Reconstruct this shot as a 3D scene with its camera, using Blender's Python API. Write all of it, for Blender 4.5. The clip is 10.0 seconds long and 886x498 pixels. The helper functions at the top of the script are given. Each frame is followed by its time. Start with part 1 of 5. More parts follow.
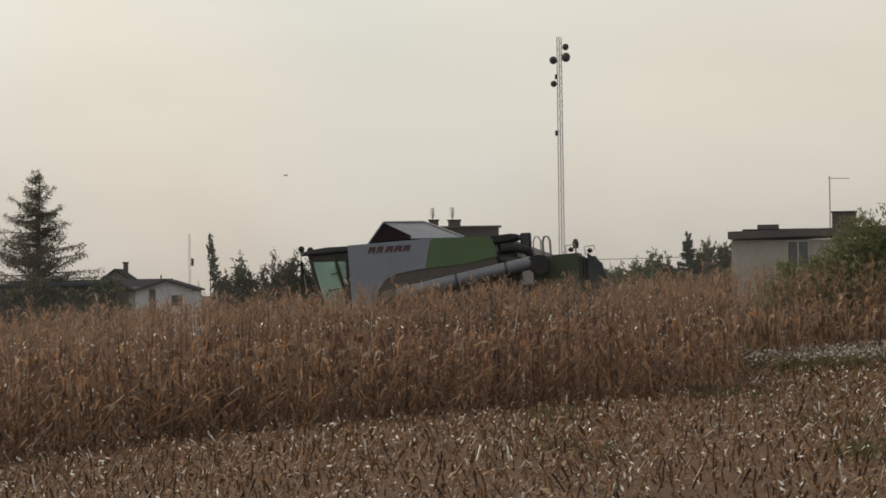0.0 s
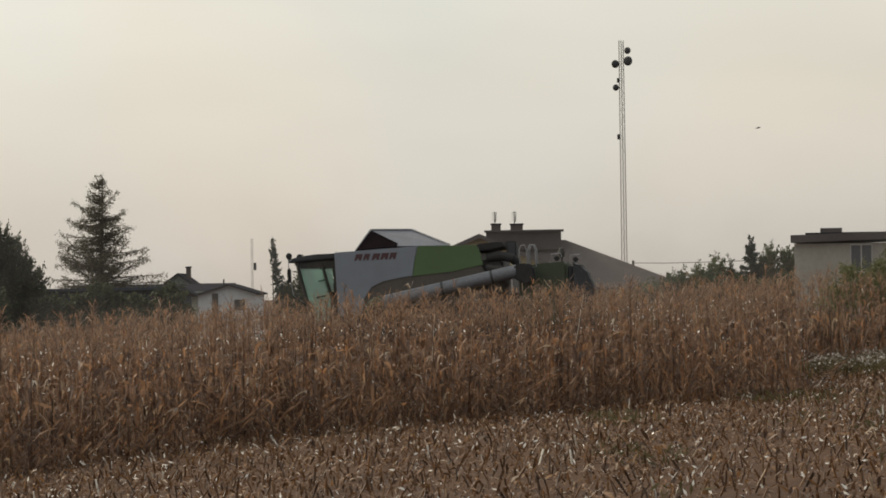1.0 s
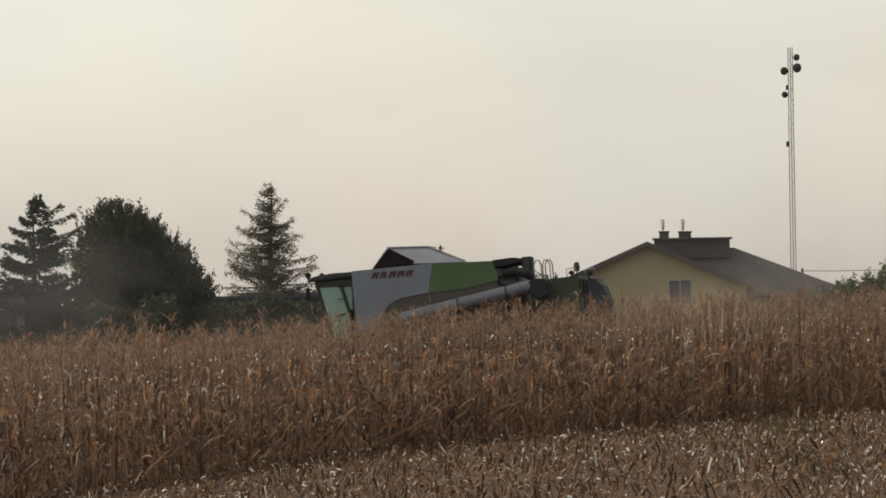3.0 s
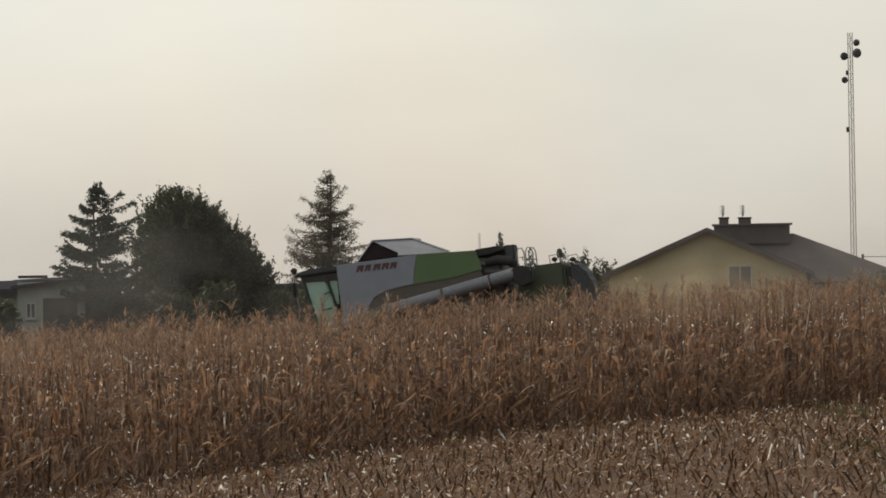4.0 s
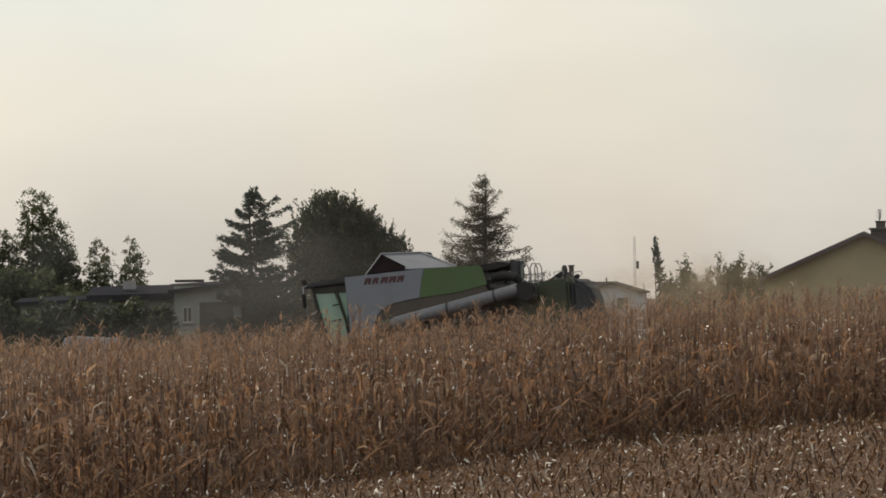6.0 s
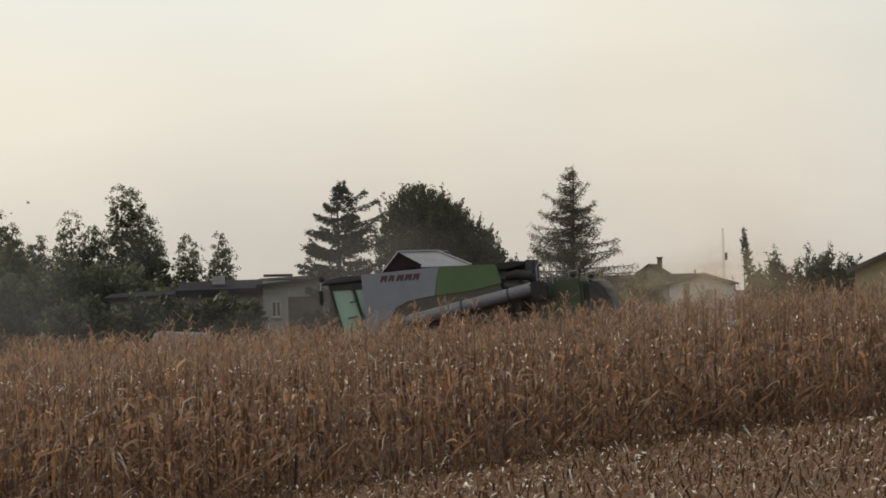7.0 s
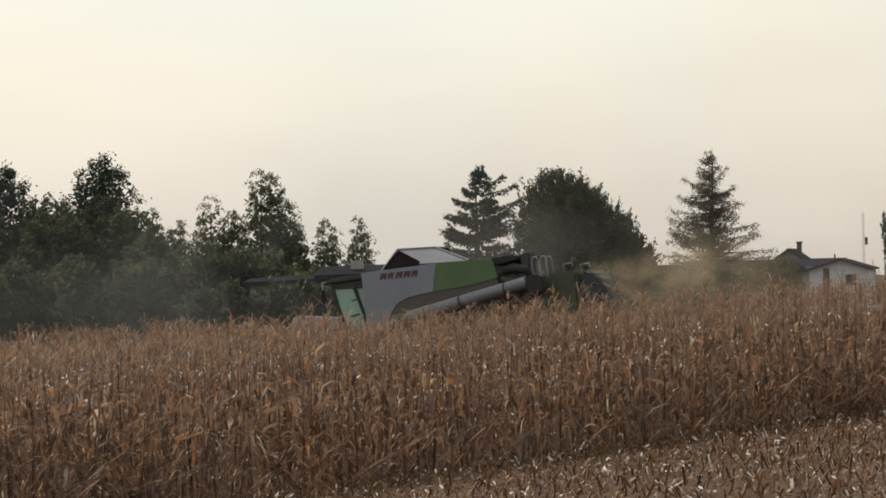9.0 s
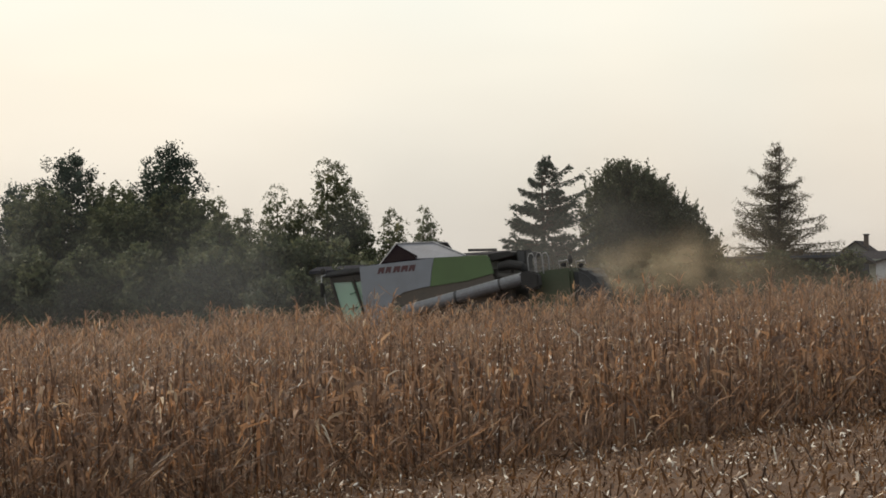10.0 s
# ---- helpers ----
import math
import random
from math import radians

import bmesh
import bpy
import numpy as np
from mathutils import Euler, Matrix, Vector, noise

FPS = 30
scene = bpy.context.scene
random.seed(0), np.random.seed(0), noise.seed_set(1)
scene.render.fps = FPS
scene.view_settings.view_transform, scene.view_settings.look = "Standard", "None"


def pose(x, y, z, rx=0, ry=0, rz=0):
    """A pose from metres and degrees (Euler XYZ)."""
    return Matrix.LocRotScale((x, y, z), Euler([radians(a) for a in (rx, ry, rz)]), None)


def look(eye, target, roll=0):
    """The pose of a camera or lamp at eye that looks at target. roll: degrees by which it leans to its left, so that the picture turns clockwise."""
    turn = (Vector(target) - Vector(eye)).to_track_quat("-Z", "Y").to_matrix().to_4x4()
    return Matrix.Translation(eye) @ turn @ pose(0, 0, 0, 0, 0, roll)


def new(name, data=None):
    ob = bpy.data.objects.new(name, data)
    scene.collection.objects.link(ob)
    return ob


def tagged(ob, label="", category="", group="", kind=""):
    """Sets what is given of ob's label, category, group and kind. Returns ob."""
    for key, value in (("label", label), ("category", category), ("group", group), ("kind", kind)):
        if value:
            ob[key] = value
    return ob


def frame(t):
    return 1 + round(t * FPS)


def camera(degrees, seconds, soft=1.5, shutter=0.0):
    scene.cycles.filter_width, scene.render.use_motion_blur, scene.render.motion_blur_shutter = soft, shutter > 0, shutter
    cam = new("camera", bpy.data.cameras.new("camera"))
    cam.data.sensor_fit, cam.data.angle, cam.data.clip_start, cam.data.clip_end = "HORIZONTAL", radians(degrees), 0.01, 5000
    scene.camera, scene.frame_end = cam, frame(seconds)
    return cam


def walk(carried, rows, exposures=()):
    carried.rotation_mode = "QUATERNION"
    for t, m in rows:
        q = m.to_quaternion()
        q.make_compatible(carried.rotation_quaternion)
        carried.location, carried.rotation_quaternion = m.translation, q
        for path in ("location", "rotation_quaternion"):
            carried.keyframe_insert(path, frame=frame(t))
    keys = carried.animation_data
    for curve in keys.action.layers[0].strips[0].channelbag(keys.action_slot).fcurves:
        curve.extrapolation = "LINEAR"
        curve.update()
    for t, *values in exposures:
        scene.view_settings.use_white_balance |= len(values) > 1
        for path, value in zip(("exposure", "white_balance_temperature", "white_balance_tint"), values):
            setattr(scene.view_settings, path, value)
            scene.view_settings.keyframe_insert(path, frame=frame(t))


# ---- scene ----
from collections import defaultdict

TAU = 2 * math.pi
EYE = (0.0, 0.0, 2.5)
PATH = [  # seconds, yaw, pitch, roll in degrees
    (0.0, -0.000, 0.740, 0.773),
    (0.5, -0.221, 0.916, 1.044),
    (1.0, -1.145, 0.831, 0.853),
    (1.5, -1.843, 0.869, 1.224),
    (2.0, -2.705, 0.809, 1.017),
    (2.5, -3.577, 0.930, 1.492),
    (2.7, -3.822, 1.031, 1.152),
    (3.8, -5.102, 0.874, 0.776),
    (4.0, -5.329, 0.790, 0.932),
    (4.5, -5.675, 0.730, 1.246),
    (5.0, -6.175, 1.009, 1.314),
    (5.5, -7.096, 1.106, 0.862),
    (5.7, -7.587, 0.929, 0.805),
    (6.8, -9.394, 0.952, 1.410),
    (7.0, -9.799, 0.816, 1.313),
    (7.5, -10.805, 0.783, 0.988),
    (8.0, -11.396, 0.680, 1.107),
    (8.5, -11.858, 0.705, 1.326),
    (9.0, -12.352, 0.590, 1.288),
    (9.5, -13.042, 0.350, 1.270),
    (10.0, -13.569, 0.427, 0.909),
]
COMBINE = [  # seconds, x, y, z, pitch in degrees
    (0.0, -0.04, 82.43, -0.01, 2.2),
    (1.0, -2.06, 82.69, -0.08, 1.7),
    (2.0, -4.07, 82.96, -0.16, 1.4),
    (3.0, -6.01, 83.23, -0.25, 2.8),
    (4.0, -7.93, 83.50, -0.33, 4.6),
    (5.0, -9.99, 83.77, -0.43, 4.2),
    (6.0, -12.05, 84.03, -0.52, 3.5),
    (7.0, -14.14, 84.30, -0.62, 2.6),
    (8.0, -16.01, 84.57, -0.72, 4.6),
    (9.0, -18.05, 84.83, -0.83, 4.2),
    (10.0, -20.09, 85.09, -0.94, 3.7),
]


def aim(yaw, pitch, roll):
    """A turn of the camera: yaw to the right of +y, pitch up, roll in degrees."""
    turn = Euler((radians(90 + pitch), 0, radians(-yaw))).to_matrix().to_4x4()
    return Matrix.Translation(EYE) @ turn @ pose(0, 0, 0, 0, 0, -roll)


cam = camera(16.2, 10.0, soft=1.75)
walk(cam, [(t, aim(y, p, r)) for t, y, p, r in PATH],
     exposures=[(0.0, 0.08), (2.5, 0.11), (5.0, 0.13), (7.5, 0.16), (9.0, 0.27), (10.0, 0.35)])

# ---- light ----
SUN_AZ, SUN_EL = -55.0, 36.0      # degrees right of +y, above the horizon
world = bpy.data.worlds.new("hazy_sky")
scene.world = world
world.use_nodes = True


def build_world():
    nt = world.node_tree
    nt.nodes.clear()
    N, L = nt.nodes.new, nt.links.new
    sky = N("ShaderNodeTexSky")
    sky.sky_type, sky.sun_disc = "NISHITA", False
    sky.sun_elevation, sky.sun_rotation = radians(SUN_EL), radians(SUN_AZ)
    sky.dust_density, sky.air_density = 4.0, 1.0
    dim = N("ShaderNodeVectorMath")
    dim.operation = "SCALE"
    dim.inputs["Scale"].default_value = 0.11
    L(sky.outputs[0], dim.inputs[0])
    co = N("ShaderNodeTexCoord")
    sep = N("ShaderNodeSeparateXYZ")
    L(co.outputs["Generated"], sep.inputs[0])
    # height over the horizon, made uneven by drifting cloud
    noise_map = N("ShaderNodeMapping")
    noise_map.inputs["Scale"].default_value = (5, 5, 17)
    L(co.outputs["Generated"], noise_map.inputs[0])
    cloud = N("ShaderNodeTexNoise")
    cloud.inputs["Scale"].default_value = 1.0
    cloud.inputs["Detail"].default_value = 3.0
    L(noise_map.outputs[0], cloud.inputs[0])
    ramp = N("ShaderNodeValToRGB")
    el = ramp.color_ramp.elements
    el[0].position, el[0].color = 0.0, (0.600, 0.545, 0.482, 1)
    el[1].position, el[1].color = 1.0, (0.80, 0.80, 0.76, 1)
    for pos, col in ((0.25, (0.700, 0.638, 0.550, 1)), (0.5, (0.755, 0.695, 0.590, 1)), (0.75, (0.775, 0.740, 0.645, 1))):
        e = el.new(pos)
        e.color = col
    up = N("ShaderNodeMath")
    up.operation = "MULTIPLY"
    up.inputs[1].default_value = 7.5
    L(sep.outputs[2], up.inputs[0])
    L(up.outputs[0], ramp.inputs[0])
    # the veil glows towards the sun behind it
    dot = N("ShaderNodeVectorMath")
    dot.operation = "DOT_PRODUCT"
    a, e_ = radians(SUN_AZ), radians(SUN_EL)
    dot.inputs[1].default_value = (math.sin(a) * math.cos(e_), math.cos(a) * math.cos(e_), math.sin(e_))
    L(co.outputs["Generated"], dot.inputs[0])
    glow = N("ShaderNodeMapRange")
    glow.inputs["From Min"].default_value, glow.inputs["From Max"].default_value = 0.35, 0.95
    glow.inputs["To Min"].default_value, glow.inputs["To Max"].default_value = 0.92, 1.18
    L(dot.outputs["Value"], glow.inputs[0])
    tint = N("ShaderNodeMapRange")
    tint.inputs["From Min"].default_value, tint.inputs["From Max"].default_value = 0.3, 0.7
    tint.inputs["To Min"].default_value, tint.inputs["To Max"].default_value = 0.94, 1.06
    L(cloud.outputs[0], tint.inputs[0])
    mul = N("ShaderNodeMath")
    mul.operation = "MULTIPLY"
    L(glow.outputs[0], mul.inputs[0])
    L(tint.outputs[0], mul.inputs[1])
    # away from the sun the haze is dimmer and bluer
    away = N("ShaderNodeMapRange")
    away.interpolation_type = "SMOOTHSTEP"
    away.inputs["From Min"].default_value, away.inputs["From Max"].default_value = -0.8, 0.3
    L(dot.outputs["Value"], away.inputs[0])
    cast = N("ShaderNodeMix")
    cast.data_type = "RGBA"
    cast.inputs[6].default_value, cast.inputs[7].default_value = (0.31, 0.37, 0.46, 1), (1.0, 1.0, 1.005, 1)
    L(away.outputs[0], cast.inputs[0])
    hue = N("ShaderNodeVectorMath")
    hue.operation = "MULTIPLY"
    drift = N("ShaderNodeTexNoise")
    drift.inputs["Scale"].default_value, drift.inputs["Detail"].default_value = 6.0, 2.0
    L(co.outputs["Generated"], drift.inputs[0])
    spread = N("ShaderNodeMapRange")
    spread.inputs["From Min"].default_value, spread.inputs["From Max"].default_value = 0.35, 0.65
    L(drift.outputs[0], spread.inputs[0])
    shade = N("ShaderNodeMix")
    shade.data_type, shade.blend_type = "RGBA", "MULTIPLY"
    shade.inputs[0].default_value = 1.0
    shift = N("ShaderNodeMix")
    shift.data_type = "RGBA"
    shift.inputs[6].default_value, shift.inputs[7].default_value = (1.025, 0.995, 0.96, 1), (0.955, 1.0, 1.03, 1)
    L(spread.outputs[0], shift.inputs[0])
    L(ramp.outputs[0], shade.inputs[6])
    L(shift.outputs[2], shade.inputs[7])
    L(shade.outputs[2], hue.inputs[0])
    L(cast.outputs[2], hue.inputs[1])
    veil = N("ShaderNodeVectorMath")
    veil.operation = "SCALE"
    L(hue.outputs[0], veil.inputs[0])
    L(mul.outputs[0], veil.inputs["Scale"])
    mix = N("ShaderNodeMix")
    mix.data_type = "RGBA"
    mix.inputs[0].default_value = 0.9
    L(dim.outputs[0], mix.inputs[6])
    L(veil.outputs[0], mix.inputs[7])
    bg = N("ShaderNodeBackground")
    L(mix.outputs[2], bg.inputs[0])
    bg.inputs[1].default_value = 1.0
    out = N("ShaderNodeOutputWorld")
    L(bg.outputs[0], out.inputs[0])


build_world()
sun = new("sun", bpy.data.lights.new("sun", "SUN"))
sun.data.energy, sun.data.angle, sun.data.color = 2.6, radians(6), (1.0, 0.88, 0.7)
sun.matrix_world = look((0, 0, 0), (-math.sin(radians(SUN_AZ)) * math.cos(radians(SUN_EL)),
                                    -math.cos(radians(SUN_AZ)) * math.cos(radians(SUN_EL)), -math.sin(radians(SUN_EL))))


# ---- materials ----
def material(name, a, b=None, scale=4.0, rough=0.7, bump=0.0, metal=0.0, island=0.0, fine=None, through_light=0.0, spec=0.5, alpha=1.0):
    """A surface of two colours mixed by noise at two scales; island: how far single pieces differ."""
    m = bpy.data.materials.new(name)
    m.use_nodes = True
    nt = m.node_tree
    N, L = nt.nodes.new, nt.links.new
    p = nt.nodes["Principled BSDF"]
    p.inputs["Roughness"].default_value, p.inputs["Metallic"].default_value = rough, metal
    p.inputs["Specular IOR Level"].default_value = spec
    b = b or tuple(c * 0.75 for c in a)
    co = N("ShaderNodeTexCoord")
    n1 = N("ShaderNodeTexNoise")
    n1.inputs["Scale"].default_value, n1.inputs["Detail"].default_value = scale, 5
    L(co.outputs["Object"], n1.inputs[0])
    n2 = N("ShaderNodeTexNoise")
    n2.inputs["Scale"].default_value, n2.inputs["Detail"].default_value = fine or scale * 9, 3
    L(co.outputs["Object"], n2.inputs[0])
    add = N("ShaderNodeMath")
    add.operation = "ADD"
    L(n1.outputs[0], add.inputs[0])
    L(n2.outputs[0], add.inputs[1])
    rng = N("ShaderNodeMapRange")
    rng.inputs["From Min"].default_value, rng.inputs["From Max"].default_value = 0.72, 1.28
    L(add.outputs[0], rng.inputs[0])
    fac = rng.outputs[0]
    if island:
        geo = N("ShaderNodeNewGeometry")
        mixf = N("ShaderNodeMix")
        mixf.inputs[0].default_value = island
        L(fac, mixf.inputs[2])
        L(geo.outputs["Random Per Island"], mixf.inputs[3])
        fac = mixf.outputs[0]
    mix = N("ShaderNodeMix")
    mix.data_type = "RGBA"
    mix.inputs[6].default_value, mix.inputs[7].default_value = (*a, 1), (*b, 1)
    L(fac, mix.inputs[0])
    L(mix.outputs[2], p.inputs["Base Color"])
    if bump:
        bp = N("ShaderNodeBump")
        bp.inputs["Strength"].default_value = bump
        L(n2.outputs[0], bp.inputs["Height"])
        L(bp.outputs[0], p.inputs["Normal"])
    if through_light:
        tr = N("ShaderNodeBsdfTranslucent")
        L(mix.outputs[2], tr.inputs[0])
        ms = N("ShaderNodeMixShader")
        ms.inputs[0].default_value = through_light
        L(p.outputs[0], ms.inputs[1])
        L(tr.outputs[0], ms.inputs[2])
        L(ms.outputs[0], nt.nodes["Material Output"].inputs[0])
    return m


def leaf_material(name, stops, rough=0.5, through_light=0.3, spec=0.15):
    """Colour picked piece by piece from a ramp of (position, colour)."""
    m = material(name, stops[0][1], stops[-1][1], rough=rough, through_light=through_light, spec=spec)
    nt = m.node_tree
    ramp = nt.nodes.new("ShaderNodeValToRGB")
    el = ramp.color_ramp.elements
    el[0].position, el[0].color = stops[0][0], (*stops[0][1], 1)
    el[1].position, el[1].color = stops[-1][0], (*stops[-1][1], 1)
    for pos, c in stops[1:-1]:
        el.new(pos).color = (*c, 1)
    geo = nt.nodes.new("ShaderNodeNewGeometry")
    nt.links.new(geo.outputs["Random Per Island"], ramp.inputs[0])
    mix = next(n for n in nt.nodes if n.type == "MIX" and n.data_type == "RGBA")
    shade = nt.nodes.new("ShaderNodeMix")
    shade.data_type, shade.blend_type = "RGBA", "MULTIPLY"
    shade.inputs[0].default_value = 0.5
    nt.links.new(ramp.outputs[0], shade.inputs[6])
    mix.inputs[6].default_value, mix.inputs[7].default_value = (1, 1, 1, 1), (0.45, 0.42, 0.4, 1)
    nt.links.new(mix.outputs[2], shade.inputs[7])
    targets = [l.to_socket for l in mix.outputs[2].links if l.to_node != shade]
    for s in targets:
        nt.links.new(shade.outputs[2], s)
    return m


M = {}
M["soil"] = material("soil", (0.050, 0.030, 0.020), (0.10, 0.058, 0.034), 0.7, 1.0, 0.6, fine=14, spec=0.1)
# the rare near-white end of this ramp paints glints onto single leaves
M["corn"] = leaf_material("dry_corn", [(0.0, (0.108, 0.074, 0.057)), (0.3, (0.205, 0.136, 0.100)), (0.55, (0.280, 0.184, 0.126)),
                                       (0.78, (0.345, 0.205, 0.120)), (0.90, (0.40, 0.210, 0.105)), (0.95, (0.43, 0.28, 0.175)), (0.99, (0.46, 0.35, 0.23)), (1.0, (0.74, 0.70, 0.62))], 0.5, 0.52, 0.25)
# bleached husk white, used as the painted colour of glints too
M["husk_glint"] = material("bleached_husk_glint", (0.86, 0.84, 0.79), (0.80, 0.77, 0.70), 3.0, 0.25, through_light=0.45)
M["litter"] = leaf_material("corn_litter", [(0.0, (0.065, 0.037, 0.022)), (0.35, (0.140, 0.075, 0.038)), (0.7, (0.235, 0.122, 0.054)),
                                            (0.93, (0.32, 0.19, 0.095)), (0.975, (0.48, 0.38, 0.27)), (0.985, (0.80, 0.75, 0.66)), (1.0, (0.86, 0.83, 0.76))], 0.48, 0.25, 0.3)
M["grass"] = leaf_material("grass", [(0.0, (0.080, 0.072, 0.034)), (1.0, (0.15, 0.125, 0.062))], 0.6, 0.3)
M["weed"] = leaf_material("white_weed", [(0.0, (0.14, 0.115, 0.08)), (0.4, (0.25, 0.21, 0.16)), (0.7, (0.38, 0.355, 0.315)), (0.88, (0.58, 0.56, 0.52)), (1.0, (0.76, 0.75, 0.72))], 0.8, 0.3)
M["larch"] = leaf_material("larch_needles", [(0.0, (0.080, 0.077, 0.054)), (0.6, (0.118, 0.110, 0.075)), (1.0, (0.172, 0.152, 0.100))], 0.7, 0.3)
M["spruce"] = leaf_material("spruce_needles", [(0.0, (0.031, 0.048, 0.038)), (1.0, (0.062, 0.088, 0.062))], 0.7, 0.2)
M["broad"] = leaf_material("broad_leaves", [(0.0, (0.046, 0.058, 0.034)), (0.7, (0.075, 0.088, 0.050)), (1.0, (0.108, 0.116, 0.062))], 0.6, 0.3)
M["wood"] = leaf_material("wood_edge_leaves", [(0.0, (0.066, 0.082, 0.044)), (0.7, (0.098, 0.112, 0.060)), (1.0, (0.145, 0.150, 0.080))], 0.65, 0.35)
M["birch"] = leaf_material("birch_leaves", [(0.0, (0.078, 0.096, 0.052)), (0.6, (0.118, 0.134, 0.072)), (1.0, (0.185, 0.180, 0.095))], 0.6, 0.35)
M["willow"] = leaf_material("willow_leaves", [(0.0, (0.115, 0.124, 0.058)), (1.0, (0.190, 0.196, 0.098))], 0.7, 0.45)
M["bark"] = material("bark", (0.09, 0.065, 0.045), (0.04, 0.03, 0.022), 3, 0.9, 0.6)
M["auger"] = material("dull_auger_paint", (0.165, 0.172, 0.19), (0.12, 0.12, 0.125), 1.5, 0.5, 0.03)
M["silver"] = material("combine_silver_paint", (0.225, 0.25, 0.285), (0.195, 0.21, 0.235), 0.6, 0.42, 0.0, fine=3)
M["green"] = material("combine_green_paint", (0.09, 0.15, 0.058), (0.08, 0.13, 0.052), 0.8, 0.42, 0.0, fine=3)
M["lower"] = material("dusty_lower_panel", (0.080, 0.070, 0.058), (0.105, 0.085, 0.068), 2.0, 0.65, 0.05)
M["dgreen"] = material("combine_dusty_green", (0.046, 0.062, 0.030), (0.062, 0.066, 0.040), 2.0, 0.6, 0.05)
M["grey"] = material("combine_grey_panel", (0.085, 0.088, 0.092), (0.065, 0.064, 0.062), 2.0, 0.85, 0.05, spec=0.15)
M["dark"] = material("dark_machinery", (0.035, 0.033, 0.030), (0.07, 0.06, 0.05), 3.0, 0.7, 0.2)
M["black"] = material("black_rubber", (0.02, 0.02, 0.02), (0.035, 0.032, 0.03), 4.0, 0.8, 0.2)
M["red"] = material("red_lettering", (0.085, 0.032, 0.036), (0.075, 0.034, 0.037), 3.0, 0.5)
M["steel"] = material("dull_steel", (0.35, 0.35, 0.35), (0.25, 0.25, 0.25), 5, 0.45, 0.05, metal=0.7)
M["galv"] = material("galvanised_steel", (0.42, 0.41, 0.40), (0.30, 0.29, 0.28), 2, 0.55, metal=0.2)
M["tarp"] = material("tank_cover_sheet", (0.205, 0.21, 0.235), (0.165, 0.165, 0.18), 2, 0.5, 0.1)
M["fabric"] = material("dark_tarpaulin", (0.014, 0.010, 0.012), (0.022, 0.016, 0.016), 3, 1.0, 0.2, spec=0.0)
M["render_yellow"] = material("yellow_render", (0.42, 0.36, 0.20), (0.36, 0.305, 0.175), 0.6, 0.9, 0.2)
M["render_beige"] = material("beige_render", (0.36, 0.34, 0.29), (0.29, 0.27, 0.23), 0.5, 0.9, 0.2)
M["render_white"] = material("white_render", (0.62, 0.63, 0.64), (0.54, 0.55, 0.55), 0.6, 0.9, 0.2)
M["render_pale"] = material("pale_render", (0.33, 0.34, 0.29), (0.24, 0.25, 0.21), 0.6, 0.9, 0.2)
M["rooftile"] = material("brown_roof_tiles", (0.085, 0.070, 0.066), (0.06, 0.05, 0.048), 1.2, 0.9, 0.3, spec=0.15)
M["roofgrey"] = material("grey_roof_felt", (0.034, 0.034, 0.040), (0.025, 0.025, 0.030), 0.8, 1.0, 0.2, spec=0.0)
M["roofband"] = material("brown_fascia", (0.095, 0.080, 0.075), (0.07, 0.058, 0.053), 1.0, 0.8)
M["brick"] = material("chimney_brick", (0.095, 0.068, 0.058), (0.07, 0.052, 0.046), 6, 0.9, 0.4)
M["winframe"] = material("white_window_frame", (0.42, 0.40, 0.37), (0.36, 0.34, 0.32), 3, 0.5)
M["board"] = material("blue_grey_boards", (0.065, 0.075, 0.09), (0.05, 0.055, 0.068), 0.8, 1.0, 0.2, spec=0.05)
M["carpaint"] = material("pale_blue_car_paint", (0.26, 0.29, 0.33), (0.23, 0.26, 0.29), 2, 0.3)


def glass(name, colour, rough=0.05):
    m = material(name, colour, tuple(c * 0.8 for c in colour), 1.0, rough, spec=0.8)
    return m


M["pane"] = glass("window_glass", (0.05, 0.055, 0.06))
M["cabglass"] = bpy.data.materials.new("tinted_cab_glass")


def build_cab_glass():
    m = M["cabglass"]
    m.use_nodes = True
    nt = m.node_tree
    p = nt.nodes["Principled BSDF"]
    p.inputs["Base Color"].default_value = (0.60, 0.72, 0.65, 1)
    p.inputs["Roughness"].default_value = 0.12
    p.inputs["Specular IOR Level"].default_value = 0.9
    tr = nt.nodes.new("ShaderNodeBsdfTransparent")
    tr.inputs[0].default_value = (0.74, 0.95, 0.86, 1)
    mx = nt.nodes.new("ShaderNodeMixShader")
    mx.inputs[0].default_value = 0.55
    nt.links.new(p.outputs[0], mx.inputs[1])
    nt.links.new(tr.outputs[0], mx.inputs[2])
    nt.links.new(mx.outputs[0], nt.nodes["Material Output"].inputs[0])


build_cab_glass()


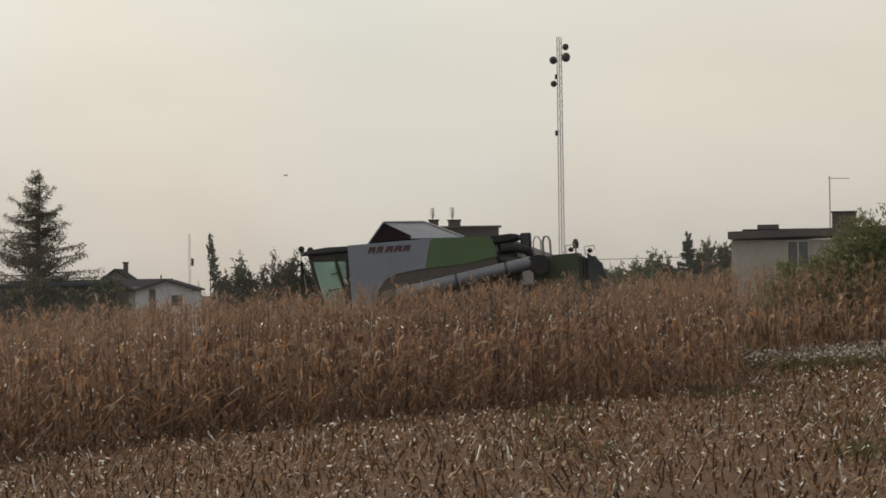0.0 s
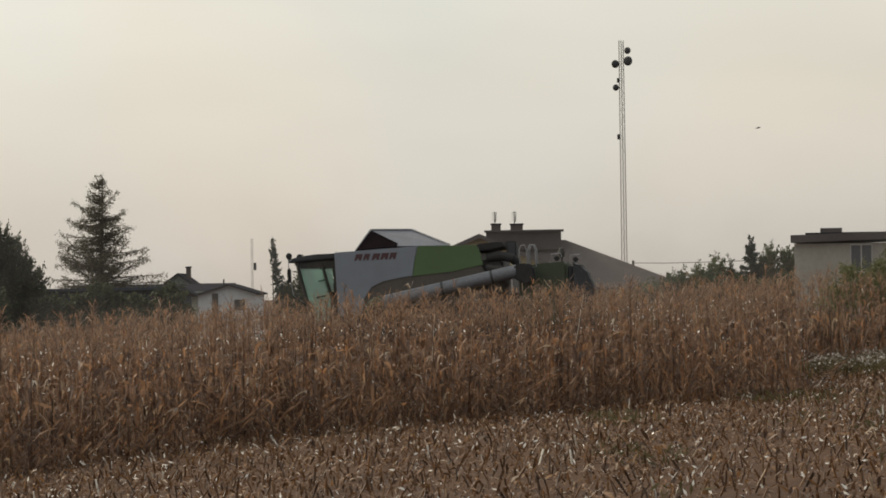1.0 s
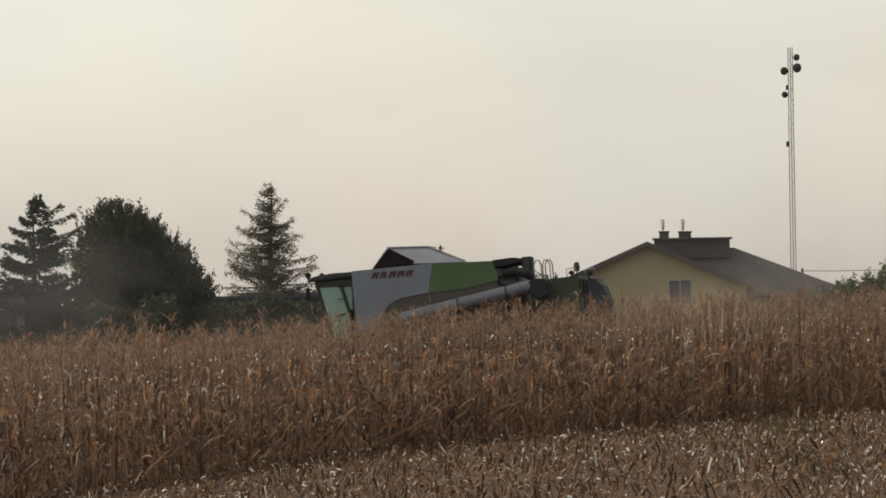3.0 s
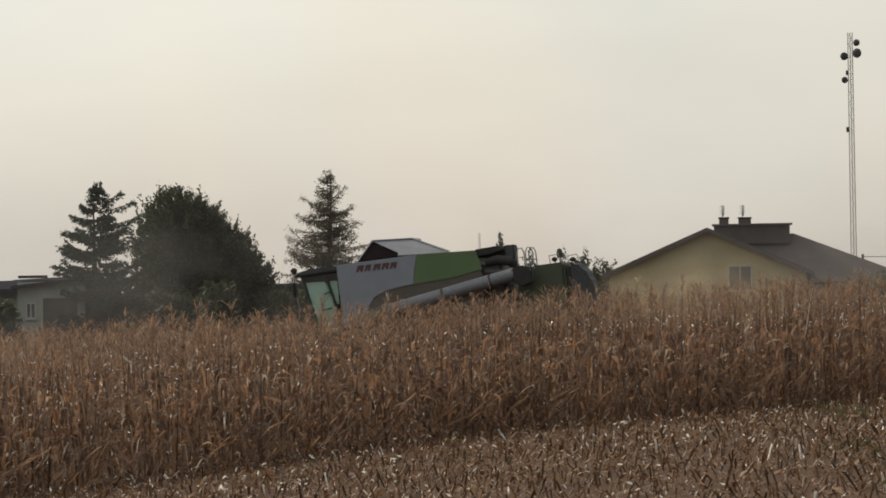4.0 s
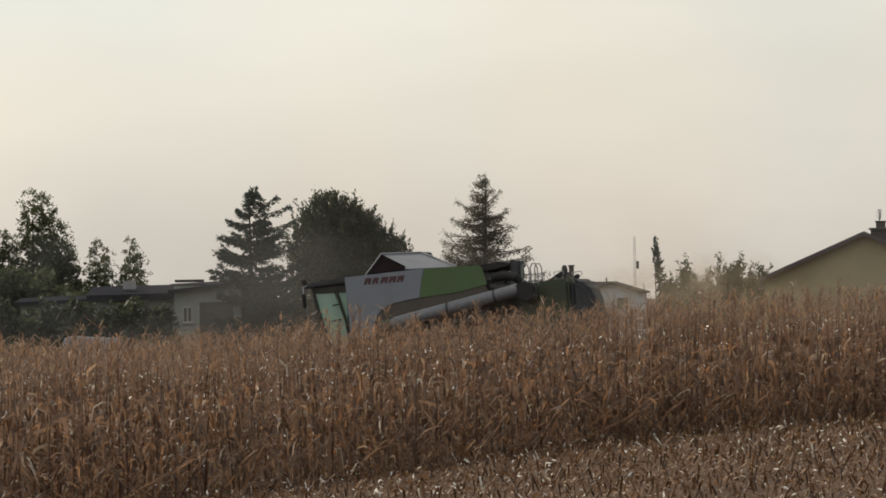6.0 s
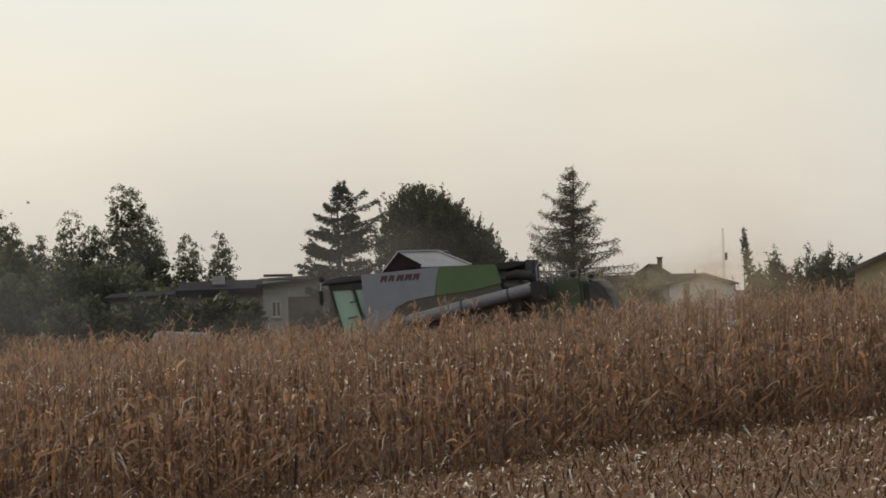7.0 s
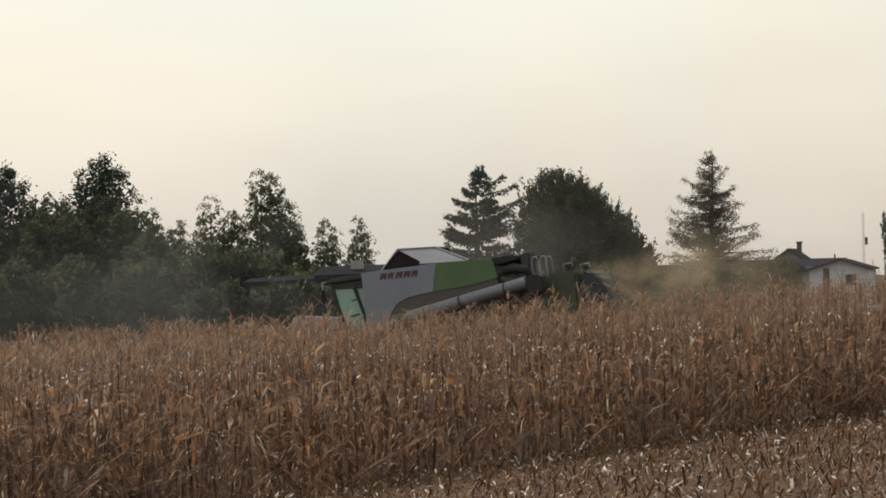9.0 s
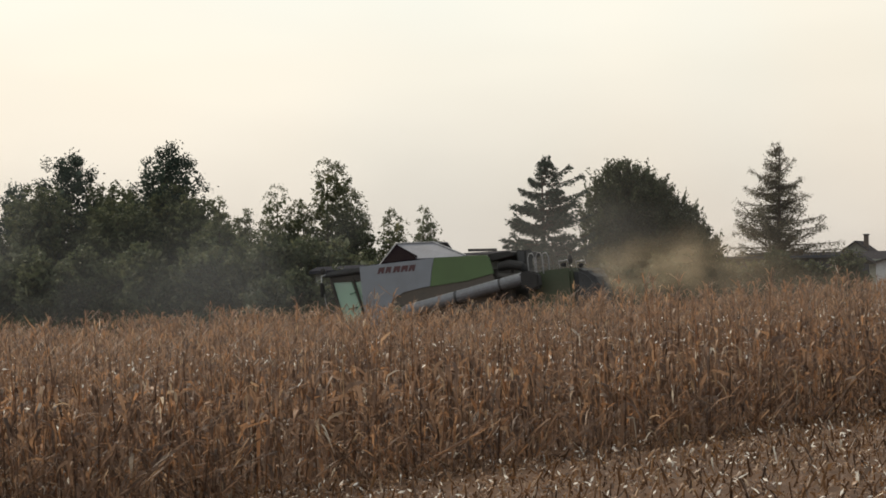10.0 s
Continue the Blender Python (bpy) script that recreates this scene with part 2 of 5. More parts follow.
def build_dust_haze(name, most, colour=(0.56, 0.45, 0.32)):
    m = bpy.data.materials.new(name)
    m.use_nodes = True
    nt = m.node_tree
    N, L = nt.nodes.new, nt.links.new
    nt.nodes.remove(nt.nodes["Principled BSDF"])
    co = N("ShaderNodeTexCoord")
    ln = N("ShaderNodeVectorMath")
    ln.operation = "LENGTH"
    L(co.outputs["Object"], ln.inputs[0])
    fall = N("ShaderNodeMapRange")
    fall.interpolation_type = "SMOOTHSTEP"
    fall.inputs["From Min"].default_value, fall.inputs["From Max"].default_value = 1.0, 0.05
    L(ln.outputs["Value"], fall.inputs[0])
    nz = N("ShaderNodeTexNoise")
    nz.inputs["Scale"].default_value, nz.inputs["Detail"].default_value = 1.6, 4
    info = N("ShaderNodeObjectInfo")
    off = N("ShaderNodeVectorMath")
    off.operation = "ADD"
    L(co.outputs["Object"], off.inputs[0])
    L(info.outputs["Random"], off.inputs[1])
    L(off.outputs[0], nz.inputs[0])
    nr = N("ShaderNodeMapRange")
    nr.inputs["From Min"].default_value, nr.inputs["From Max"].default_value = 0.3, 0.7
    L(nz.outputs[0], nr.inputs[0])
    mul = N("ShaderNodeMath")
    mul.operation = "MULTIPLY"
    L(fall.outputs[0], mul.inputs[0])
    L(nr.outputs[0], mul.inputs[1])
    m2 = N("ShaderNodeMath")
    m2.operation = "MULTIPLY"
    m2.inputs[1].default_value = most
    L(mul.outputs[0], m2.inputs[0])
    df = N("ShaderNodeBsdfDiffuse")
    df.inputs[0].default_value = (*colour, 1)
    tl = N("ShaderNodeBsdfTranslucent")
    tl.inputs[0].default_value = (*colour, 1)
    half = N("ShaderNodeMixShader")
    L(df.outputs[0], half.inputs[1])
    L(tl.outputs[0], half.inputs[2])
    tr = N("ShaderNodeBsdfTransparent")
    mx = N("ShaderNodeMixShader")
    L(m2.outputs[0], mx.inputs[0])
    L(tr.outputs[0], mx.inputs[1])
    L(half.outputs[0], mx.inputs[2])
    L(mx.outputs[0], nt.nodes["Material Output"].inputs[0])
    return m


M["dust"] = build_dust_haze("drifting_dust", 0.62, (0.60, 0.49, 0.34))
# the two haze materials paint pale airlight over the dark far trees
M["haze"] = build_dust_haze("thin_haze_veil", 0.25, (0.50, 0.48, 0.46))
M["faint_dust"] = build_dust_haze("spent_dust", 0.13)
M["low_dust"] = build_dust_haze("low_chaff_dust", 0.17, (0.52, 0.42, 0.32))
M["thin_haze"] = build_dust_haze("thinner_haze_veil", 0.22, (0.46, 0.475, 0.49))


# ---- mesh helpers ----
def mesh_of(name, bm, mat):
    me = bpy.data.meshes.new(name)
    bm.normal_update()
    bm.to_mesh(me)
    bm.free()
    if mat:
        me.materials.append(mat)
    return me


def part(name, bm, mat, parent=None, label=""):
    """Links a bmesh (or a mesh) as one mesh object under a thing or a part."""
    me = bm if isinstance(bm, bpy.types.Mesh) else mesh_of(name, bm, mat)
    ob = new(name, me)
    ob.parent = parent
    if label:
        tagged(ob, label)
    return ob


def thing(name, m, label, category, group=""):
    ob = new(name)
    ob.empty_display_size = 0.2
    ob.matrix_basis = m
    return tagged(ob, label, category, group)


def box(bm, x0, x1, y0, y1, z0, z1, bevel=0.0):
    r = bmesh.ops.create_cube(bm, size=1)
    vs = r["verts"]
    for v in vs:
        v.co = Vector(((x0 + x1) / 2 + v.co.x * (x1 - x0), (y0 + y1) / 2 + v.co.y * (y1 - y0), (z0 + z1) / 2 + v.co.z * (z1 - z0)))
    if bevel:
        es = list({e for v in vs for e in v.link_edges})
        bmesh.ops.bevel(bm, geom=es, offset=bevel, segments=2, affect="EDGES")
    return bm


def boxes(*args, bevel=0.0):
    bm = bmesh.new()
    for a in args:
        box(bm, *a, bevel=bevel)
    return bm


def tube(bm, pts, radii, sides=8, cap=True):
    """A round bar along points."""
    pts = [Vector(p) for p in pts]
    rings = []
    for i, p in enumerate(pts):
        d = (pts[min(i + 1, len(pts) - 1)] - pts[max(i - 1, 0)]).normalized()
        u = d.cross(Vector((0.3, 0.9, 0.2))).normalized()
        w = d.cross(u)
        r = float(radii[i] if isinstance(radii, (list, tuple)) else radii)
        rings.append([bm.verts.new(p + r * (math.cos(TAU * k / sides) * u + math.sin(TAU * k / sides) * w)) for k in range(sides)])
    for a, b in zip(rings, rings[1:]):
        for k in range(sides):
            bm.faces.new((a[k], a[(k + 1) % sides], b[(k + 1) % sides], b[k]))
    if cap:
        bm.faces.new(rings[0][::-1])
        bm.faces.new(rings[-1])
    return bm


def prism(outline, y0, y1, bevel=0.0):
    """An (x, z) outline drawn out from y0 to y1."""
    bm = bmesh.new()
    a = [bm.verts.new((x, y0, z)) for x, z in outline]
    b = [bm.verts.new((x, y1, z)) for x, z in outline]
    n = len(a)
    bm.faces.new(a)
    bm.faces.new(b[::-1])
    for i in range(n):
        bm.faces.new((a[i], b[i], b[(i + 1) % n], a[(i + 1) % n]))
    bmesh.ops.recalc_face_normals(bm, faces=bm.faces)
    if bevel:
        bmesh.ops.bevel(bm, geom=list(bm.edges), offset=bevel, segments=2, affect="EDGES")
    return bm


def wheel_mesh(profile, sides=28):
    """A profile of (radius, y) turned round the y axis."""
    bm = bmesh.new()
    rings = [[bm.verts.new((r * math.cos(TAU * k / sides), y, r * math.sin(TAU * k / sides))) for k in range(sides)] for r, y in profile]
    for a, b in zip(rings, rings[1:]):
        for k in range(sides):
            bm.faces.new((a[k], b[k], b[(k + 1) % sides], a[(k + 1) % sides]))
    bmesh.ops.recalc_face_normals(bm, faces=bm.faces)
    return bm


def raw_mesh(name, verts, faces, mat):
    """A mesh from arrays; faces: an (n, 3) or (n, 4) array, or a list of such."""
    me = bpy.data.meshes.new(name)
    groups = faces if isinstance(faces, list) else [faces]
    me.vertices.add(len(verts))
    me.vertices.foreach_set("co", np.asarray(verts, np.float32).ravel())
    loops = np.concatenate([g.ravel() for g in groups])
    sizes = np.concatenate([np.full(len(g), g.shape[1]) for g in groups])
    me.loops.add(len(loops))
    me.loops.foreach_set("vertex_index", loops.astype(np.int32))
    me.polygons.add(len(sizes))
    me.polygons.foreach_set("loop_start", np.concatenate([[0], np.cumsum(sizes)[:-1]]).astype(np.int32))
    me.update(calc_edges=True)
    me.materials.append(mat)
    return me


def leaves(rng, centres, size, droop=0.0, aspect=1.6):
    """Small folded leaf quads at the centres: arrays of vertices and faces."""
    n = len(centres)
    d = rng.normal(size=(n, 3))
    d[:, 2] -= droop
    d /= np.linalg.norm(d, axis=1)[:, None]
    u = np.cross(d, rng.normal(size=(n, 3)))
    u /= np.linalg.norm(u, axis=1)[:, None]
    s = size * rng.uniform(0.55, 1.35, n)[:, None]
    a, b = d * s * aspect / 2, u * s / 2
    v = np.stack([centres - a, centres + b, centres + a, centres - b], 1).reshape(-1, 3)
    return v, np.arange(4 * n).reshape(n, 4)


# ---- ground ----
SLOPE, REACH = 0.051, 40.0


def ground_z(x, y=0.0):
    """The field falls gently towards -x and levels out."""
    return SLOPE * REACH * np.tanh(np.asarray(x) / REACH)


EDGE_X = (-40, -20, -14, -10.5, -8, -5.6, -2.2, 1.4, 5.6)
EDGE_Y = (7, 32, 40, 46.5, 52.5, 58, 61.4, 63, 63.5)
TRACK0, TRACK_DIR = (-0.26, 82.5), (-0.9914, 0.1305)      # the combine's line


def standing(x, y, rng):
    """Where corn still stands."""
    wob = 0.35 * np.sin(x * 1.7) + 0.25 * np.sin(x * 4.1 + 1)
    left = (x < 6.0 + 0.06 * (y - 66) + 0.3 * np.sin(y)) & (y > np.interp(x, EDGE_X, EDGE_Y) + wob)
    back = (x >= 6.0) & (y > np.interp(x, (6, 7.6, 8.6, 12, 30), (77.5, 78.5, 79.2, 80.2, 82)))
    off = (x - TRACK0[0]) * TRACK_DIR[1] * -1 + (y - TRACK0[1]) * -TRACK_DIR[0]
    swath = np.abs(off) < 2.35
    return (left | back) & ~swath


def build_ground():
    xs = np.concatenate([[-3000, -900, -300, -150], np.arange(-90, 91, 3.0), [150, 300, 900, 3000]])
    ys = np.concatenate([[-3000, -600, -100, -20], np.arange(0, 240, 3.0), [300, 500, 1000, 4000]])
    gx, gy = np.meshgrid(xs, ys)
    gz = ground_z(gx) + 0.05 * np.sin(gx * 0.9 + gy * 0.5) * (np.abs(gx) < 100)
    v = np.stack([gx, gy, gz], -1).reshape(-1, 3)
    w = len(xs)
    i, j = np.meshgrid(np.arange(w - 1), np.arange(len(ys) - 1))
    k = (j * w + i).ravel()
    ob = new("ground", raw_mesh("ground", v, np.stack([k, k + 1, k + w + 1, k + w], 1), M["soil"]))
    tagged(ob, "brown harvested field soil strewn with crop remains", "field", kind="structure")


build_ground()


# ---- corn ----
def corn_plant(rng, low=0.0):
    """One dry plant: stalk, hanging leaves, husked cob and tassel. Arrays of vertices and quads."""
    V, Q = [], []

    def strip(points, widths, side):
        base = len(V)
        for p, w in zip(points, widths):
            V.append(p - side * w / 2)
            V.append(p + side * w / 2)
        for i in range(len(points) - 1):
            Q.append((base + 2 * i, base + 2 * i + 1, base + 2 * i + 3, base + 2 * i + 2))

    h = rng.uniform(1.92, 2.22)
    lean = rng.normal(0, 0.05, 2)
    stem = lambda s: np.array([lean[0] * s * s * h, lean[1] * s * s * h, s * h])
    for s0, s1, w0, w1 in ((0, 0.5, 0.013, 0.010), (0.5, 0.97, 0.009, 0.003)):
        base = len(V)
        for s, w in ((s0, w0), (s1, w1)):
            for k in range(3):
                a = TAU * k / 3
                V.append(stem(s) + np.array([math.cos(a) * w, math.sin(a) * w, 0]))
        for k in range(3):
            Q.append((base + k, base + (k + 1) % 3, base + 3 + (k + 1) % 3, base + 3 + k))
    turn = rng.uniform(0, TAU)
    for n in range(rng.integers(11, 15)):
        s = 0.05 + 0.78 * n / 14 + rng.uniform(-0.03, 0.03)
        if s < low:
            continue
        a = turn + math.pi * n + rng.normal(0, 0.6)
        out = np.array([math.cos(a), math.sin(a), 0])
        side = np.array([-math.sin(a), math.cos(a), 0]) + rng.normal(0, 0.35, 3)
        side /= np.linalg.norm(side)
        length = rng.uniform(0.30, 0.64) * (1 - 0.35 * abs(s - 0.5)) * (1 if s < 0.72 else 0.62)
        rise = rng.uniform(-0.35, 0.75) if s < 0.65 else rng.uniform(-0.6, 0.5)
        pts, p = [], stem(min(s, 0.95))
        bends = (rise, rng.uniform(-1.0, -0.1), rng.uniform(-1.55, -1.1))
        if rng.uniform() < 0.10 and s < 0.7:                              # some still stand out stiffly
            bends = (rise + 0.3, rise - 0.3, rise - 0.9)
        elif rng.uniform() < 0.62:                                        # most hang along the stalk
            bends = (rng.uniform(-0.9, 0.5), rng.uniform(-1.5, -1.0), rng.uniform(-1.75, -1.35))
        for i, ang in enumerate((*bends, 0)):
            pts.append(p.copy())
            p = p + length * (0.26, 0.3, 0.44, 0)[i] * (out * math.cos(ang) + np.array([0, 0, math.sin(ang)]))
        w = rng.uniform(0.03, 0.075)
        strip(pts, (w * 0.6, w, w * 0.8, w * 0.15), side)
    for _ in range(rng.integers(1, 3)):                       # husks
        s, a = rng.uniform(0.4, 0.58), rng.uniform(0, TAU)
        p = stem(s)
        o = np.array([math.cos(a), math.sin(a), 0])
        tip = p + o * 0.10 + np.array([0, 0, rng.choice((0.2, -0.2))])
        for sd in (np.array([-o[1], o[0], 0]), o):
            strip([p + o * 0.02, (p + tip) / 2 + o * 0.02, tip], (0.03, 0.06, 0.02), sd)
    for _ in range(15):                                       # tassel
        a, sp = rng.uniform(0, TAU), rng.uniform(0.03, 0.24)
        p = stem(rng.uniform(0.82, 0.99))
        o = np.array([math.cos(a), math.sin(a), 0])
        strip([p, p + o * sp * 0.6 + np.array([0, 0, 0.09]), p + o * sp + np.array([0, 0, rng.uniform(0.0, 0.17)])],
              (0.007, 0.013, 0.005), np.array([-o[1], o[0], 0.2]))
    return np.array(V), np.array(Q)


def gather(rng, variants, xs, ys, lo=0.88, hi=1.1, zs=None, tilt=0.05, grow=None):
    """Scatters variants at places and joins them: one array of vertices, one of quads."""
    V, Q, n = [], [], 0
    pick = rng.integers(0, len(variants), len(xs))
    for i, (v, q) in enumerate(variants):
        w = np.where(pick == i)[0]
        if not len(w):
            continue
        a, s = rng.uniform(0, TAU, len(w)), rng.uniform(lo, hi, len(w)) * (1 if grow is None else grow[w])
        c, sn = np.cos(a) * s, np.sin(a) * s
        tx, ty = rng.normal(0, tilt, len(w)), rng.normal(0, tilt, len(w))
        X = v[None, :, 0] * c[:, None] - v[None, :, 1] * sn[:, None] + v[None, :, 2] * tx[:, None]
        Y = v[None, :, 0] * sn[:, None] + v[None, :, 1] * c[:, None] + v[None, :, 2] * ty[:, None]
        Z = v[None, :, 2] * s[:, None]
        g = ground_z(xs[w]) if zs is None else zs[w]
        P = np.stack([X + xs[w][:, None], Y + ys[w][:, None], Z + g[:, None]], -1).reshape(-1, 3)
        V.append(P)
        Q.append((q[None] + (np.arange(len(w)) * len(v))[:, None, None]).reshape(-1, q.shape[1]) + n)
        n += len(P)
    return np.concatenate(V), np.concatenate(Q)


def corn_field():
    rng = np.random.default_rng(4)
    variants = [corn_plant(rng) for _ in range(24)]
    tops = [corn_plant(rng, 0.42) for _ in range(24)]             # leaves lost low down, deep in the stand
    d, nrm = np.array(TRACK_DIR), np.array((0.1305, 0.9914))
    rows, steps = np.arange(-52, 34, 0.75), np.arange(-26, 62, 0.19)
    r, s = np.meshgrid(rows, steps)
    r, s = r.ravel(), s.ravel()
    s = s + rng.normal(0, 0.05, len(s))
    r = r + rng.normal(0, 0.13, len(r))
    x = TRACK0[0] + d[0] * s + nrm[0] * r
    y = TRACK0[1] + d[1] * s + nrm[1] * r
    az = np.degrees(np.arctan2(x, y))
    ok = standing(x, y, rng) & (az > -24.5) & (az < 10.5) & (y < 112)
    depth = y - np.interp(x, EDGE_X, EDGE_Y)
    keep = np.where(depth < 9, 0.66, np.where(y < 86, 0.60, 0.11))
    keep = np.where((x > 6) & (y < 88), 0.95, keep)
    ok &= rng.uniform(size=len(x)) < keep
    swell = np.interp(x, (-25, -13, -7, -1, 4), (1.11, 1.07, 1.11, 1.11, 1.06)) * (1 + 0.05 * np.sin(x * 0.9 + 0.4 * y) + 0.04 * np.sin(1.7 * y - 1.3 * x))
    near = ok & ((depth < 6) | (x > 6))
    V, Q = gather(rng, variants, x[near], y[near], 0.84, 1.13, tilt=0.05, grow=swell[near])
    far = ok & ~near
    V1, Q1 = gather(rng, tops, x[far], y[far], 0.82, 1.13, tilt=0.05, grow=swell[far])
    V, Q = np.concatenate([V, V1]), np.concatenate([Q, Q1 + len(V)])
    # plants knocked over along the cut edge
    n = 520
    fx = rng.uniform(-20, 6, n)
    fy = np.interp(fx, EDGE_X, EDGE_Y) + rng.normal(0.3, 0.6, n)
    V2, Q2 = gather(rng, variants, fx, fy, 0.45, 0.85, tilt=0.55)
    V, Q = np.concatenate([V, V2]), np.concatenate([Q, Q2 + len(V)])
    # near-white scraps among the leaves, painted to stand in for sun glints
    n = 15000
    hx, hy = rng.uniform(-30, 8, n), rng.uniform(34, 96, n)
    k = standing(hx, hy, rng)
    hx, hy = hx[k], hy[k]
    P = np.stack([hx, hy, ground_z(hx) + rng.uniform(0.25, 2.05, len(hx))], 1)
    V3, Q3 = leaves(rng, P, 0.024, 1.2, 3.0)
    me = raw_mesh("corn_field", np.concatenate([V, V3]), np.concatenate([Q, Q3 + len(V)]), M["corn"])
    me.materials.append(M["husk_glint"])
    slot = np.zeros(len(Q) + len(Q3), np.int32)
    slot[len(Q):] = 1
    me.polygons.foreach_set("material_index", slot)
    ob = new("corn_field", me)
    tagged(ob, "standing dry brown corn plants ready for harvest", "corn", kind="stuff")


corn_field()


def stubble():
    """Cut stalks in rows and the litter of leaves and husks between them."""
    rng = np.random.default_rng(9)

    def stub(rng):
        h, w = rng.uniform(0.06, 0.22), 0.014
        t = rng.normal(0, 0.06, 2)
        V = [(math.cos(TAU * k / 3) * w, math.sin(TAU * k / 3) * w, 0) for k in range(3)]
        V += [(math.cos(TAU * k / 3) * w + t[0], math.sin(TAU * k / 3) * w + t[1], h * rng.uniform(0.85, 1.1)) for k in range(3)]
        return np.array(V), np.array([(k, (k + 1) % 3, 3 + (k + 1) % 3, 3 + k) for k in range(3)])

    def scrap(rng):
        length, w = rng.uniform(0.03, 0.15), rng.uniform(0.010, 0.040)
        pts, p, ang = [], np.array([0, 0, rng.uniform(0.0, 0.11)]), rng.uniform(-0.3, 1.25)
        for i in range(3):
            pts.append(p.copy())
            p = p + length / 2 * np.array([math.cos(ang), 0, math.sin(ang)])
            p[2] = max(p[2], 0.01)
            ang -= rng.uniform(0, 1.2)
        tw = rng.normal(0, 0.5)
        V = []
        for i, p in enumerate(pts):
            sd = np.array([0, math.cos(tw * i), abs(math.sin(tw * i))]) * w * (0.6, 1, 0.5)[i] / 2
            V += [p - sd, p + sd]
        return np.array(V), np.array([(0, 1, 3, 2), (2, 3, 5, 4)])

    d, nrm = np.array(TRACK_DIR), np.array((0.1305, 0.9914))
    r, s = np.meshgrid(np.arange(-56, 4, 0.75), np.arange(-26, 40, 0.19))
    r, s = r.ravel() + rng.normal(0, 0.05, r.size), s.ravel() + rng.normal(0, 0.05, s.size)
    x, y = TRACK0[0] + d[0] * s + nrm[0] * r, TRACK0[1] + d[1] * s + nrm[1] * r
    az = np.degrees(np.arctan2(x, y))
    ok = ~standing(x, y, rng) & (az > -24) & (az < 10) & (y > 30) & (y < 88) & (rng.uniform(size=len(x)) < 0.95)
    V, Q = gather(rng, [stub(rng) for _ in range(20)], x[ok], y[ok], 0.7, 1.3)
    n = 210000
    x, y = rng.uniform(-24, 14, n), rng.uniform(31, 88, n)
    az = np.degrees(np.arctan2(x, y))
    ok = (y < np.interp(x, EDGE_X, EDGE_Y) + 2.5) | (x > 5.5)
    off = (x - TRACK0[0]) * nrm[0] + (y - TRACK0[1]) * nrm[1]
    ok &= (az > -24) & (az < 10) & (rng.uniform(size=n) < 0.58 + 0.3 * np.sin(off * 2.1 + 0.4 * np.sin(x * 0.8)) + 0.42 * np.sin(x * 1.9 + 1.3 * np.sin(y * 0.9)) * np.sin(y * 1.1 + x * 0.5))
    V2, Q2 = gather(rng, [scrap(rng) for _ in range(40)], x[ok], y[ok], 0.5, 1.35, tilt=0.4)
    V, Q = np.concatenate([V, V2]), np.concatenate([Q, Q2 + len(V)])
    # torn leaves that lie curled on top
    n = 3600
    x, y = rng.uniform(-24, 14, n), rng.uniform(31, 84, n)
    ok = (y < np.interp(x, EDGE_X, EDGE_Y) + 0.5) | (x > 6)
    V2, Q2 = gather(rng, [scrap(rng) for _ in range(30)], x[ok], y[ok], 1.2, 1.9, tilt=0.6)
    V, Q = np.concatenate([V, V2]), np.concatenate([Q, Q2 + len(V)])
    # bleached husk scraps in the litter, which also stand in for glints
    n = 3000
    x, y = rng.uniform(-24, 14, n), rng.uniform(31, 80, n)
    ok = (y < np.interp(x, EDGE_X, EDGE_Y) + 1.0) | (x > 6)
    x, y = x[ok], y[ok]
    V2, Q2 = leaves(rng, np.stack([x, y, ground_z(x) + rng.uniform(0.05, 0.2, len(x))], 1), 0.028, 0.6, 3.0)
    me = raw_mesh("corn_stubble", np.concatenate([V, V2]), np.concatenate([Q, Q2 + len(V)]), M["litter"])
    me.materials.append(M["husk_glint"])
    slot = np.zeros(len(Q) + len(Q2), np.int32)
    slot[len(Q):] = 1
    me.polygons.foreach_set("material_index", slot)
    ob = new("corn_stubble", me)
    tagged(ob, "cut corn stalks and pale dry leaf litter on soil", "stubble", kind="stuff")


stubble()


